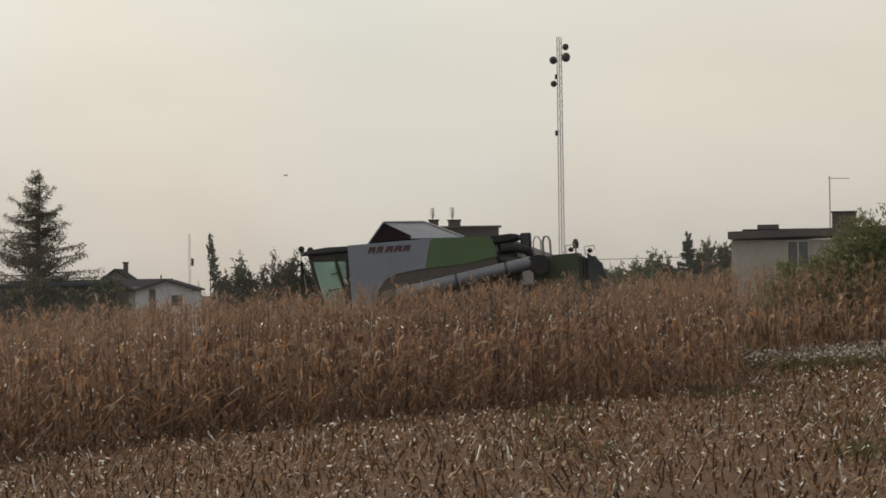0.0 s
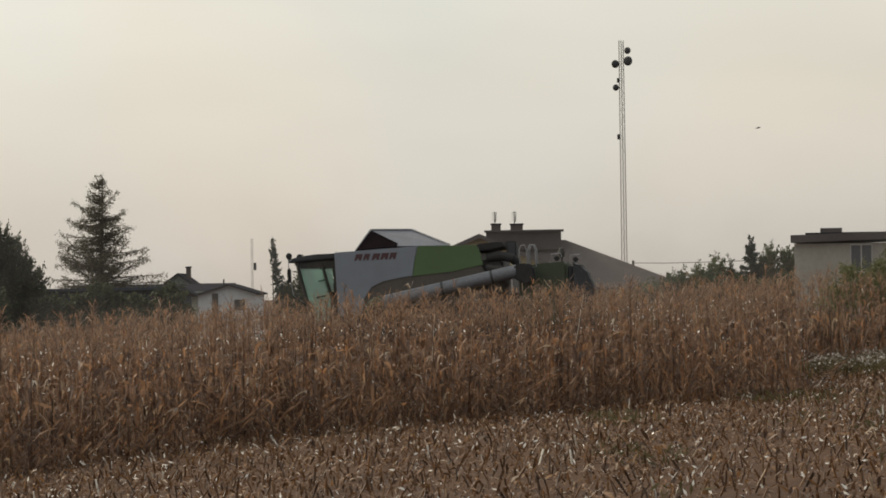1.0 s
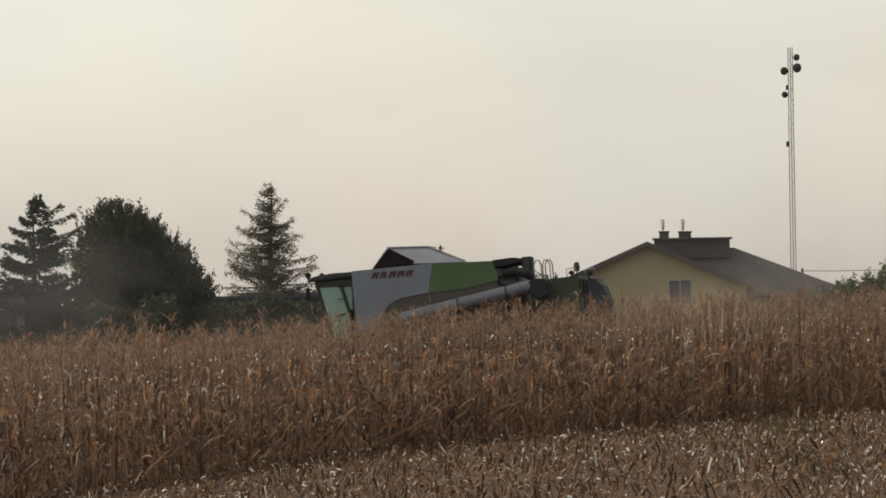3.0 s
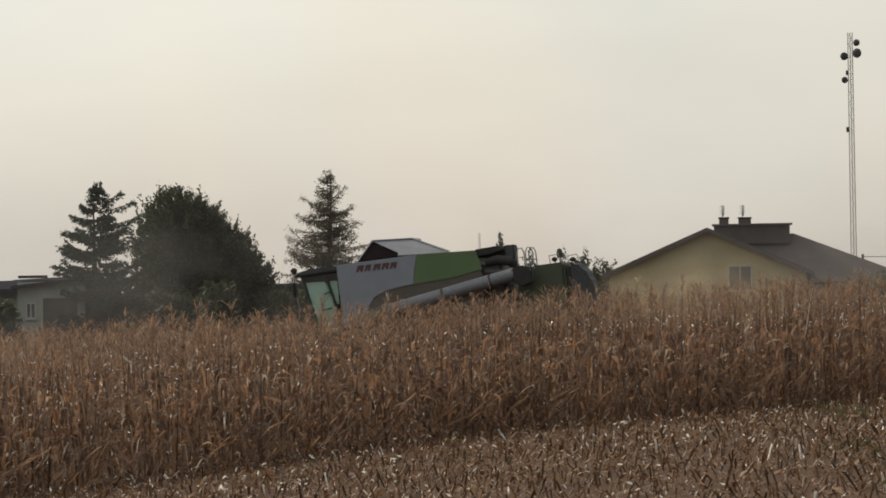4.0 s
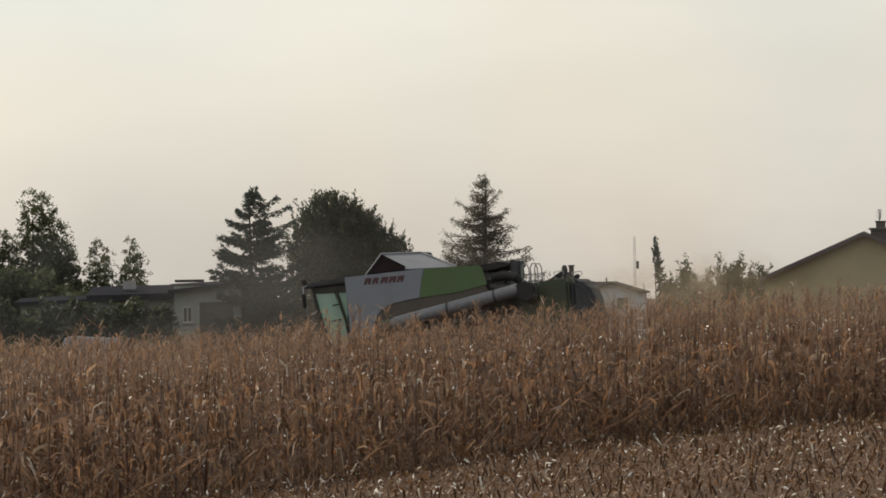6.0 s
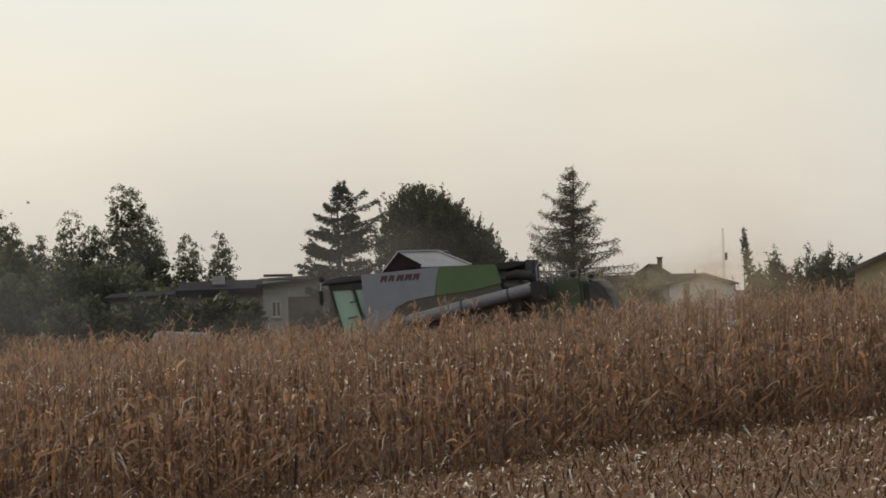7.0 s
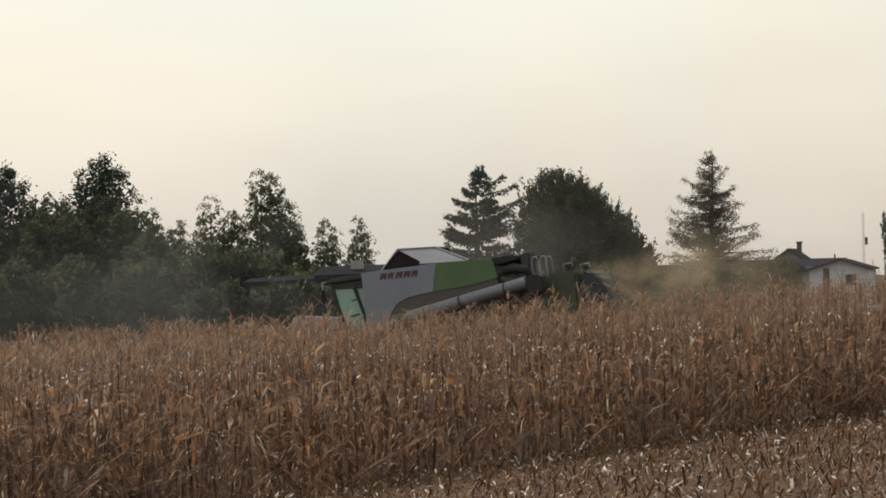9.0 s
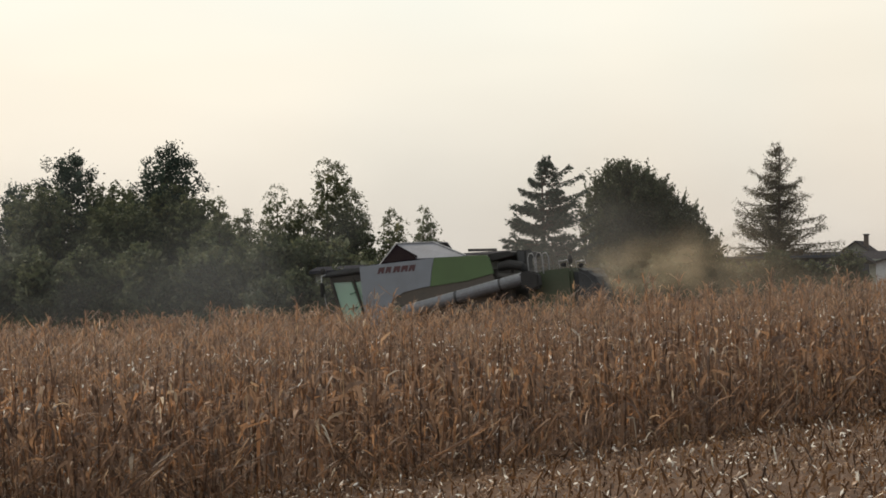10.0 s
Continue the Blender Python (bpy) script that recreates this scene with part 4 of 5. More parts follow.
def trees():
    R = np.random.default_rng
    # the open larch behind the sheds
    H = 10.1 - gz(-24.6)
    rng = R(3)
    rows = conifer_rows(rng, H, 3.1, 150, lambda d: min(0.03 + 0.56 * d, 0.75 + 0.33 * d, 2.9), -0.08, 0.22, 0.2)
    rows += [(H - 5.0, 0.0, 2.85, 0.05, 0.22), (H - 5.4, 0.12, 2.9, 0.1, 0.2), (H - 6.3, -0.1, 4.0, 0.0, 0.04), (H - 6.7, 0.05, 4.3, 0.0, 0.03), (H - 3.2, 3.2, 1.95, 0.0, 0.25), (H - 5.6, 3.1, 2.7, 0.05, 0.1), (H - 6.4, 3.0, 3.1, 0.05, 0.06),
             (H - 0.9, 0.5, 0.18, -4.5, 0.0), (H - 0.8, 3.4, 0.15, -4.8, 0.0)]
    tw, bo = bough_twigs(rng, rows, 0.12, 0.34, 0.35, 0.45)
    plant("larch_tree", (-24.6, 188.4), "open conical larch with thin grey-green needles", M["larch"], tw, 7, 0.056, 3, 0.23, 0.75, 2.0, 0.085, 0.4, 0, bo, tall=H * 0.99, core=0)
    # old spruce with upswept bare-tipped boughs
    H = 7.95 - gz(-30.2)
    rng = R(8)
    rows = conifer_rows(rng, H, 1.6, 170, lambda d: min(0.08 + 0.55 * d, 0.75 + 0.33 * d, 2.4), 0.02, 0.2, 0.08)
    rows += [(H - 1.4, 0.1, 1.75, -0.15, 0.15), (H - 0.95, -0.1, 1.15, -0.2, 0.2), (H - 2.1, 0.3, 1.9, -0.1, 0.15), (H - 1.25, 3.1, 0.75, 0.0, 0.3), (H - 1.75, 3.2, 1.25, -0.05, 0.15),
             (H - 2.6, 3.05, 1.75, 0.12, 0.28), (H - 3.3, 3.2, 1.85, 0.15, 0.3), (H - 4.3, 3.1, 2.1, 0.2, 0.25), (H - 5.0, 3.2, 2.5, 0.2, 0.1),
             (H - 0.8, 0.4, 0.16, -4.5, 0.0), (H - 0.9, 2.6, 0.2, -3.6, 0.0), (H - 0.7, 4.6, 0.14, -4.6, 0.0)]
    tw, bo = bough_twigs(rng, rows, 0.11, 0.50, 0.75, 0.8)
    plant("spruce_tree", (-30.3, 146.9), "dark spruce with upswept ragged boughs", M["spruce"], tw, 12, 0.056, 8, 0.18, 0.0, 2.5, 0.035, 0.65, 0, bo, tall=H, core=0)
    # the dense dark broadleaf group beside it
    for x, y, top, half, n, sd in ((-28.4, 157.4, 7.95, 2.6, 1900, 11), (-27.2, 157.7, 7.3, 2.3, 1200, 12), (-25.7, 158.0, 6.0, 1.75, 700, 13), (-24.8, 158.1, 4.9, 1.5, 520, 14)):
        rng, h = R(sd), top - gz(x)
        A = crown_twigs(rng, h, half, 0.5, n, dome, 0.9, 0.45, 0.42, 0.07, 0.15)
        B = crown_twigs(rng, h + 0.15, half, 0.45 * h, n // 7, dome, 1.6, 0.3, 0.75, 0.06, 0.0)      # upright shoots
        plant("broadleaf_tree", (x, y), "dense dark green broadleaf tree with upright twigs", M["broad"], tuple(np.concatenate(p) for p in zip(A, B)), 27, 0.076, sd, 0.2, 0.0, 2.0, 0.06, 0.6, group="dark broadleaf trees", core=4)
    # birches
    for x, y, top, half, n, sd in ((-44.7, 159.0, 8.8, 1.7, 480, 21), (-44.1, 159.6, 8.5, 2.3, 900, 28), (-43.3, 159.3, 7.0, 2.1, 760, 22), (-47.2, 158.1, 7.35, 1.8, 600, 23), (-46.0, 158.6, 6.9, 1.9, 600, 30), (-48.9, 157.6, 6.75, 1.0, 320, 24), (-50.1, 157.2, 7.45, 0.85, 300, 25),
                                   (-41.3, 159.8, 5.95, 2.1, 540, 26), (-39.6, 160.2, 6.15, 1.6, 440, 27), (-49.5, 159.5, 5.6, 1.9, 480, 29)):
        h = top - gz(x)
        plant("birch_tree", (x, y), "airy birch with yellowing green leaves", M["birch"], crown_twigs(R(sd), h + 0.1, half, 0.3, n, spire, 0.55, 0.55, 0.62, 0.17, 0.78), 34, 0.066, sd, 0.12, 0.8, 2.0, 0.07, 0.5, group="birches", core=3)
    # pines and broadleaf wood at the far end
    for x, y, top, half, n, sd in ((-55.9, 165.8, 9.6, 4.3, 280, 31), (-61.0, 164.0, 9.2, 4.4, 280, 32), (-63.6, 163.0, 7.9, 3.0, 200, 33), (-66.5, 162.0, 6.8, 2.6, 170, 38)):
        h = top - gz(x)
        plant("pine_tree", (x, y), "dark pine with clumped crown on a bare stem", M["spruce"], crown_twigs(R(sd), h, half, 2.4, n, lambda s: np.sqrt(np.clip(1 - s, 0, 1)) * 0.95, 0.7, 0.7, 0.22, 0.2, 0.3), 80, 0.10, sd, 0.2, 0.0, 1.7, 0.19, 0.4, group="pines", core=6)
    for x, y, top, half, n, sd in ((-58.6, 163.5, 7.9, 2.4, 620, 34), (-53.4, 163.0, 6.9, 2.5, 620, 35), (-57.0, 161.0, 6.9, 2.9, 700, 36), (-61.6, 161.0, 7.6, 2.9, 700, 37), (-50.8, 158.8, 5.5, 2.3, 520, 39), (-65.2, 160.0, 6.0, 2.6, 560, 40), (-55.2, 164.5, 7.7, 2.3, 560, 45)):
        h = top - gz(x)
        plant("broadleaf_tree", (x, y), "dull green broadleaf tree in a small wood", M["wood"], crown_twigs(R(sd), h, half, 0.4, n, dome, 0.7, 0.6, 0.5, 0.12, 0.25), 24, 0.10, sd, 0.16, 0.1, 2.0, 0.09, 0.5, group="wood edge trees", core=4)
    # slim columnar tree and garden shrubs
    rng = R(41)
    i = np.arange(150)
    S = np.stack([0.72 - 0.0054 * i + rng.normal(0, 0.19, 150) * (1 - i / 155), rng.normal(0, 0.19, 150) * (1 - i / 155), 1.6 + 0.0335 * i], 1)
    D = np.stack([rng.normal(0, 0.8, 150), rng.normal(0, 0.7, 150), np.full(150, 0.8)], 1)
    D /= np.linalg.norm(D, axis=1)[:, None]
    plant("columnar_tree", (-13.75, 184.5), "slim dark columnar juniper", M["spruce"], (S, D, rng.uniform(0.1, 0.5, 150) * (1.05 - i / 180)), 10, 0.055, 41, 0.07, 0.0, 2.4, 0.05, 0.6, 8)
    for x, top, half, sd, mat in ((-12.7, 3.9, 0.9, 51, "broad"), (-11.9, 4.6, 0.75, 52, "broad"), (-9.8, 4.8, 0.8, 53, "broad"), (-8.8, 5.0, 0.8, 54, "broad"), (-10.8, 3.9, 1.1, 61, "broad"), (-7.6, 4.4, 1.1, 62, "broad"),
                                  (11.4, 4.3, 0.9, 55, "birch"), (12.6, 4.8, 0.8, 56, "birch"), (15.6, 5.7, 0.75, 57, "birch"), (16.9, 5.6, 0.9, 58, "birch"), (13.5, 4.2, 1.0, 59, "broad"), (10.4, 3.7, 0.9, 60, "broad"), (17.9, 4.6, 1.1, 63, "broad")):
        rng, h = R(sd), top - gz(x)
        A = crown_twigs(rng, h - 0.5, half * 1.15, 0.2, 170, dome, 0.9, 0.5, 0.4, 0.15, 0.5)
        B = crown_twigs(rng, h, half * 0.8, h * 0.45, 26, spire, 1.3, 0.45, 0.7, 0.2, 0.2)
        plant("garden_shrub", (x, 184.5), "loose garden shrub with thin upright twigs", M[mat], tuple(np.concatenate(p) for p in zip(A, B)), 24, 0.076, sd, 0.05, 0.0, 2.0, 0.06, 0.55, 26, group="garden shrubs", core=3)
    h = 5.65 - gz(14.5)
    rng = R(71)
    rows = conifer_rows(rng, h - 0.3, 0.6, 110, lambda d: min(0.05 + 0.42 * d, 1.3), 0.0, 0.15) + [(h - 0.9, 1.0, 0.2, -4.0, 0.0), (h - 0.8, 4.0, 0.16, -4.5, 0.0)]
    tw, bo = bough_twigs(rng, rows, 0.12, 0.28, 0.3, 0.6)
    plant("young_spruce", (14.5, 184.0), "small dense conical spruce", M["spruce"], tw, 13, 0.06, 71, 0.1, 0.0, 2.4, 0.04, 0.6, 0, bo, tall=h, core=0)

    # hedge bushes closing the view under the trees
    def hedge(x, y, top, half, mat, sd, n=150):
        h = top - gz(x)
        plant("hedge_bush", (x, y), "dull green overgrown hedge bush", M[mat], crown_twigs(R(sd), h, half, 0.15, n, dome, 0.8, 0.6, 0.45, 0.14, 0.2), 15, 0.125, sd, 0.05, 0.1, 2.0, 0.09, 0.5, 6, group="hedge bushes", core=4)

    rng = R(80)
    for i, x in enumerate(np.concatenate([np.arange(-66, -38, 1.7), np.arange(-32, -24, 1.6), np.arange(8, 28, 1.7)])):
        y = 152 if x < -38 else (150 if x < -23 else 178)
        if -38.5 < x < -30:
            y = 156
        x = float(x + rng.uniform(-0.4, 0.4))
        top = rng.uniform(3.4, 4.8) if x < -42 else rng.uniform(3.0, 3.6) if x > 0 else rng.uniform(2.7, 3.3)
        hedge(x, y + float(rng.uniform(-1.5, 1.5)), top, 1.6, ("wood" if x < -38 else "broad") if rng.uniform() < 0.75 else "birch", 100 + i, 230 if x < -38 else 140)
    for i, x in enumerate(np.arange(-26.2, -17.4, 1.2)):
        hedge(float(x), 164.0, 3.0 + 0.45 * math.sin(i * 1.9), 1.2, "broad", 330 + i)
    # low bushes before the workshop's wings
    for i, x in enumerate(np.arange(-42.5, -33.6, 1.25)):
        hedge(float(x), 141.0, 2.6 + 0.35 * math.sin(i * 2.3), 1.2, "broad", 300 + i)
    for x, y, top, half, sd in ((10.3, 92.5, 3.3, 0.9, 91), (11.5, 93.4, 3.6, 1.0, 92), (12.5, 93, 4.7, 1.2, 95), (13.4, 93.5, 4.9, 1.4, 93), (14.4, 92.5, 4.9, 1.4, 94)):
        h = top - gz(x)
        plant("willow_bush", (x, y), "light green feathery willow bush beside the field", M["willow"], crown_twigs(R(sd), h, half * 1.15, 0.1, 430, dome, 1.0, 0.4, 0.5, 0.14, 0.35), 18, 0.036, sd, 0.025, 0.4, 3.2, 0.06, 0.65, 20, group="willow bushes")


trees()


# ---- houses ----
def window(parent, x, y, z, w, h):
    """A window set in a wall that faces -y; x, z: its lower corner."""
    f = part("window", boxes((x, x + w, y - 0.03, y + 0.02, z, z + h)), M["pane"], parent, "dark window glass in a pale frame")
    part("window_frame", boxes((x - 0.06, x, y - 0.06, y + 0.02, z - 0.06, z + h + 0.06), (x + w, x + w + 0.06, y - 0.06, y + 0.02, z - 0.06, z + h + 0.06),
                               (x, x + w, y - 0.06, y + 0.02, z + h, z + h + 0.06), (x, x + w, y - 0.06, y + 0.02, z - 0.06, z), (x + w / 2 - 0.03, x + w / 2 + 0.03, y - 0.05, y + 0.02, z, z + h)), M["winframe"], f)
    part("window_sill", boxes((x - 0.1, x + w + 0.1, y - 0.14, y + 0.02, z - 0.11, z - 0.062)), M["winframe"], f)
    return f


def chimney(parent, x, y, z0, z1, w=0.55, d=0.5):
    c = part("chimney", boxes((x - w / 2, x + w / 2, y - d / 2, y + d / 2, z0, z1)), M["brick"], parent, "brick chimney with a projecting cap")
    part("chimney_cap", boxes((x - w / 2 - 0.05, x + w / 2 + 0.05, y - d / 2 - 0.05, y + d / 2 + 0.05, z1, z1 + 0.08)), M["roofgrey"], c)
    return c


def aerial(name, x, y, z0, z1, arm, parent=None, rake=6):
    """A mast with a rake of cross bars."""
    a = thing(name, Matrix.Translation((x, y, z0)), "thin grey television aerial with cross bars on a pole", "aerial")
    h = z1 - z0
    part("pole", tube(bmesh.new(), [(0, 0, 0), (0, 0, h)], 0.03, 6), M["galv"], a)
    part("boom", tube(bmesh.new(), [(-0.08, 0, h - 0.1), (arm, 0, h - 0.12)], 0.018, 5), M["galv"], a)
    for k in range(rake):
        q = arm * (k + 0.3) / rake
        part("element", tube(bmesh.new(), [(q, -0.3, h - 0.11), (q, 0.3, h - 0.11)], 0.01, 4), M["galv"], a)
    return a


def slab(pts, thick):
    """A roof plane of given thickness under the points."""
    bm = bmesh.new()
    top = [bm.verts.new(p) for p in pts]
    bot = [bm.verts.new((p[0], p[1], p[2] - thick)) for p in pts]
    n = len(pts)
    bm.faces.new(top)
    bm.faces.new(bot[::-1])
    for i in range(n):
        bm.faces.new((top[i], bot[i], bot[(i + 1) % n], top[(i + 1) % n]))
    bmesh.ops.recalc_face_normals(bm, faces=bm.faces)
    return bm


def yellow_house():
    X, Y = 0.9, 178.0
    h = thing("yellow_house", Matrix.Translation((X, Y, gz(X))), "yellow rendered house with brown hipped roof and twin chimneys", "house")
    g = gz(X)
    z = lambda w: w - g
    ridge, eave = z(5.56), z(2.75)
    x0, x1, y0, y1 = -8.4, 9.6, -1.0, 8.0
    part("wall", boxes((x0 + 0.4, x1 - 0.4, y0 + 0.4, y1 - 0.4, -0.3, eave + 0.1)), M["render_yellow"], h, "yellow rendered walls")
    rl, rr, ym = -2.1, 2.6, 3.5
    part("roof", slab([(x0, y0, eave), (x1, y0, eave), (rr, ym, ridge), (rl, ym, ridge)], 0.14), M["rooftile"], h, "brown tiled roof slope")
    part("roof", slab([(x1, y1, eave), (x0, y1, eave), (rl, ym, ridge), (rr, ym, ridge)], 0.14), M["rooftile"], h)
    part("roof", slab([(x0, y1, eave), (x0, y0, eave), (rl, ym, ridge)], 0.14), M["rooftile"], h)
    part("roof", slab([(x1, y0, eave), (x1, y1, eave), (rr, ym, ridge)], 0.14), M["rooftile"], h)
    part("dormer", boxes((-2.0, 2.35, 2.2, 4.4, z(5.0), z(6.06))), M["rooftile"], h, "flat brown roof block on the ridge")
    part("dormer_lid", boxes((-2.1, 2.5, 2.0, 4.5, z(6.06), z(6.15))), M["roofband"], h)
    # gable wing that faces the field
    gx, gy, gw = -2.35, -3.0, 5.8
    gr = z(5.86)
    ge = gr - gw * 0.42
    w = prism([(gx - gw + 0.3, -0.3), (gx + gw - 0.3, -0.3), (gx + gw - 0.3, ge + 0.02), (gx, gr - 0.16), (gx - gw + 0.3, ge + 0.02)], gy, gy + 5.0)
    part("gable_wall", w, M["render_yellow"], h, "yellow rendered gable")
    part("roof", slab([(gx - gw - 0.1, gy - 0.5, ge - 0.1), (gx, gy - 0.5, gr), (gx, gy + 6.4, gr), (gx - gw - 0.1, gy + 6.4, ge - 0.1)], 0.14), M["rooftile"], h)
    part("roof", slab([(gx, gy - 0.5, gr), (gx + gw + 0.1, gy - 0.5, ge - 0.1), (gx + gw + 0.1, gy + 6.4, ge - 0.1), (gx, gy + 6.4, gr)], 0.14), M["rooftile"], h)
    for s in (-1, 1):
        part("verge_board", slab([(gx, gy - 0.54, gr - 0.02), (gx + s * (gw + 0.1), gy - 0.54, ge - 0.12), (gx + s * (gw + 0.1), gy - 0.51, ge - 0.12), (gx, gy - 0.51, gr - 0.02)], 0.22), M["roofband"], h)
    window(h, -1.15, gy, z(2.35), 1.2, 1.3)
    chimney(h, -1.42, 3.0, ridge - 0.3, z(6.48), 0.55)
    chimney(h, -0.22, 3.0, ridge - 0.3, z(6.46), 0.72)
    for x in (-1.5, -0.35):
        a = part("aerial", tube(bmesh.new(), [(x, 2.9, z(6.4)), (x, 2.9, z(7.25))], 0.025, 6), M["dark"], h, "small aerial on the chimney")
        for k in range(4):
            q = z(6.75) + 0.14 * k
            part("element", tube(bmesh.new(), [(x - 0.16, 2.9, q), (x + 0.14, 2.9, q + 0.03)], 0.013, 4), M["dark"], a)
        part("dish", tube(bmesh.new(), [(x + 0.05, 2.85, z(6.62)), (x + 0.1, 2.8, z(7.2))], [0.03, 0.02], 6), M["dark"], a)


yellow_house()


def flat_house():
    X, Y = 13.9, 150.0
    g = gz(X)
    h = thing("flat_roofed_house", pose(X, Y, g, 0, 0, -9), "beige flat-roofed house with brown roof band", "house")
    z = lambda w: w - g
    part("wall", boxes((0, 12.0, 0, 9.0, -0.3, z(4.66))), M["render_beige"], h, "beige rendered walls")
    part("roof", slab([(-0.15, -0.35, z(5.08)), (12.3, -0.35, z(5.36)), (12.3, 9.3, z(5.36)), (-0.15, 9.3, z(5.08))], 0.36), M["roofband"], h, "brown roof edge band")
    part("roof_step", boxes((0.5, 4.0, 0.6, 8.0, z(5.0), z(5.2))), M["roofgrey"], h)
    part("roof_vent", boxes((1.2, 2.2, 1.0, 2.0, z(5.1), z(5.42))), M["roofband"], h)
    chimney(h, 5.35, 2.0, z(5.0), z(5.95), 1.15, 0.7)
    window(h, 2.72, 0, z(3.3), 0.95, 1.25)
    window(h, 6.5, 0, z(3.3), 1.6, 1.25)
    aerial("roof_aerial", 18.75, 150.6, 5.2, 7.72, 0.95)


flat_house()


def white_shed():
    X = -16.9
    g = gz(X)
    h = thing("white_shed", Matrix.Translation((X, 189.3, g)), "low white gabled shed with a dark door", "shed")
    z = lambda w: w - g
    part("wall", prism([(-1.85, -0.2), (1.65, -0.2), (1.65, z(2.72)), (0.0, z(3.2)), (-1.85, z(2.65))], 0, 7.0), M["render_white"], h, "white rendered gable wall")
    part("roof", slab([(-2.05, -0.3, z(2.68)), (0, -0.3, z(3.32)), (0, 7.3, z(3.32)), (-2.05, 7.3, z(2.68))], 0.1), M["roofgrey"], h)
    part("roof", slab([(0, -0.3, z(3.32)), (1.85, -0.3, z(2.74)), (1.85, 7.3, z(2.74)), (0, 7.3, z(3.32))], 0.1), M["roofgrey"], h)
    part("door", boxes((-1.0, -0.62, -0.03, 0.04, z(0.9), z(2.75))), M["dark"], h, "dark plank door")
    part("opening", boxes((0.35, 1.0, -0.03, 0.04, z(1.7), z(2.35))), M["dark"], h, "dark opening")
    part("stovepipe", tube(bmesh.new(), [(-0.45, 2, z(3.1)), (-0.45, 2, z(3.62))], 0.05, 8), M["dark"], h)
    b = thing("long_barn", Matrix.Translation((-22.5, 196.0, gz(-22.5))), "long low barn with a dark grey roof", "barn")
    g2 = gz(-22.5)
    part("wall", boxes((-5, 4.5, 0, 6, -0.2, 2.9 - g2)), M["render_pale"], b)
    part("roof", slab([(-5.3, -0.5, 2.7 - g2), (5.2, -0.5, 2.7 - g2), (5.2, 3.2, 3.42 - g2), (-5.3, 3.2, 3.42 - g2)], 0.12), M["roofgrey"], b)
    part("roof", slab([(-5.3, 3.2, 3.42 - g2), (5.2, 3.2, 3.42 - g2), (5.2, 6.8, 2.7 - g2), (-5.3, 6.8, 2.7 - g2)], 0.12), M["roofgrey"], b)
    c = thing("gabled_cottage", Matrix.Translation((-21.2, 201.0, gz(-21))), "far cottage with dark gable roof and chimney", "house")
    part("wall", prism([(-1.6, 0), (1.6, 0), (1.6, 3.8), (0, 5.0), (-1.6, 3.8)], 0, 5), M["render_pale"], c)
    part("roof", slab([(-1.9, -0.3, 3.75), (0, -0.3, 5.1), (0, 5.3, 5.1), (-1.9, 5.3, 3.75)], 0.1), M["roofgrey"], c)
    part("roof", slab([(0, -0.3, 5.1), (1.9, -0.3, 3.75), (1.9, 5.3, 3.75), (0, 5.3, 5.1)], 0.1), M["roofgrey"], c)
    chimney(c, 0.55, 1.5, 4.3, 5.45, 0.3, 0.3)


white_shed()


def low_workshop():
    X, Y = -30.9, 146.6
    g = gz(X)
    h = thing("low_workshop", pose(X, Y, g, 0, 0, 12), "long low pale workshop with shallow grey roof", "workshop")
    z = lambda w: w - g
    part("wall", boxes((-3.2, 0, 0, 6, -0.2, z(3.3))), M["render_pale"], h, "pale rendered walls")
    part("wing", boxes((-7.2, -3.2, 0.6, 6, -0.2, z(2.85))), M["render_pale"], h, "lower wing in pale render")
    part("far_wing", boxes((-10.6, -7.2, 1.2, 6, -0.2, z(2.6))), M["render_pale"], h, "lowest wing in pale render")
    part("roof", slab([(-3.5, -0.5, z(3.12)), (0.45, -0.5, z(3.52)), (0.45, 6.5, z(3.62)), (-3.5, 6.5, z(3.45))], 0.14), M["roofgrey"], h, "grey felt roof")
    part("roof", slab([(-7.4, 0.1, z(2.92)), (-3.2, 0.1, z(2.98)), (-3.2, 6.5, z(3.42)), (-7.4, 6.5, z(3.36))], 0.3), M["roofgrey"], h)
    part("roof", slab([(-10.9, 0.8, z(2.65)), (-7.3, 0.8, z(2.75)), (-7.3, 6.5, z(3.0)), (-10.9, 6.5, z(2.85))], 0.16), M["roofgrey"], h)
    part("roof_light", boxes((-3.2, -1.8, 2.0, 4.0, z(3.5), z(3.62))), M["roofgrey"], h)
    part("vent", boxes((-5.7, -5.1, 2.0, 2.6, z(3.2), z(3.6))), M["galv"], h)
    o = part("garage_door", boxes((-2.0, -0.35, -0.04, 0.03, z(0.3), z(2.5))), M["dark"], h, "dark open garage doorway")
    part("door_frame", boxes((-2.1, -2.0, -0.06, 0.03, z(0.3), z(2.6)), (-0.35, -0.25, -0.06, 0.03, z(0.3), z(2.6)), (-2.0, -0.35, -0.06, 0.03, z(2.5), z(2.6))), M["render_pale"], o)
    window(h, -2.75, 0, z(1.6), 0.35, 0.65)


low_workshop()


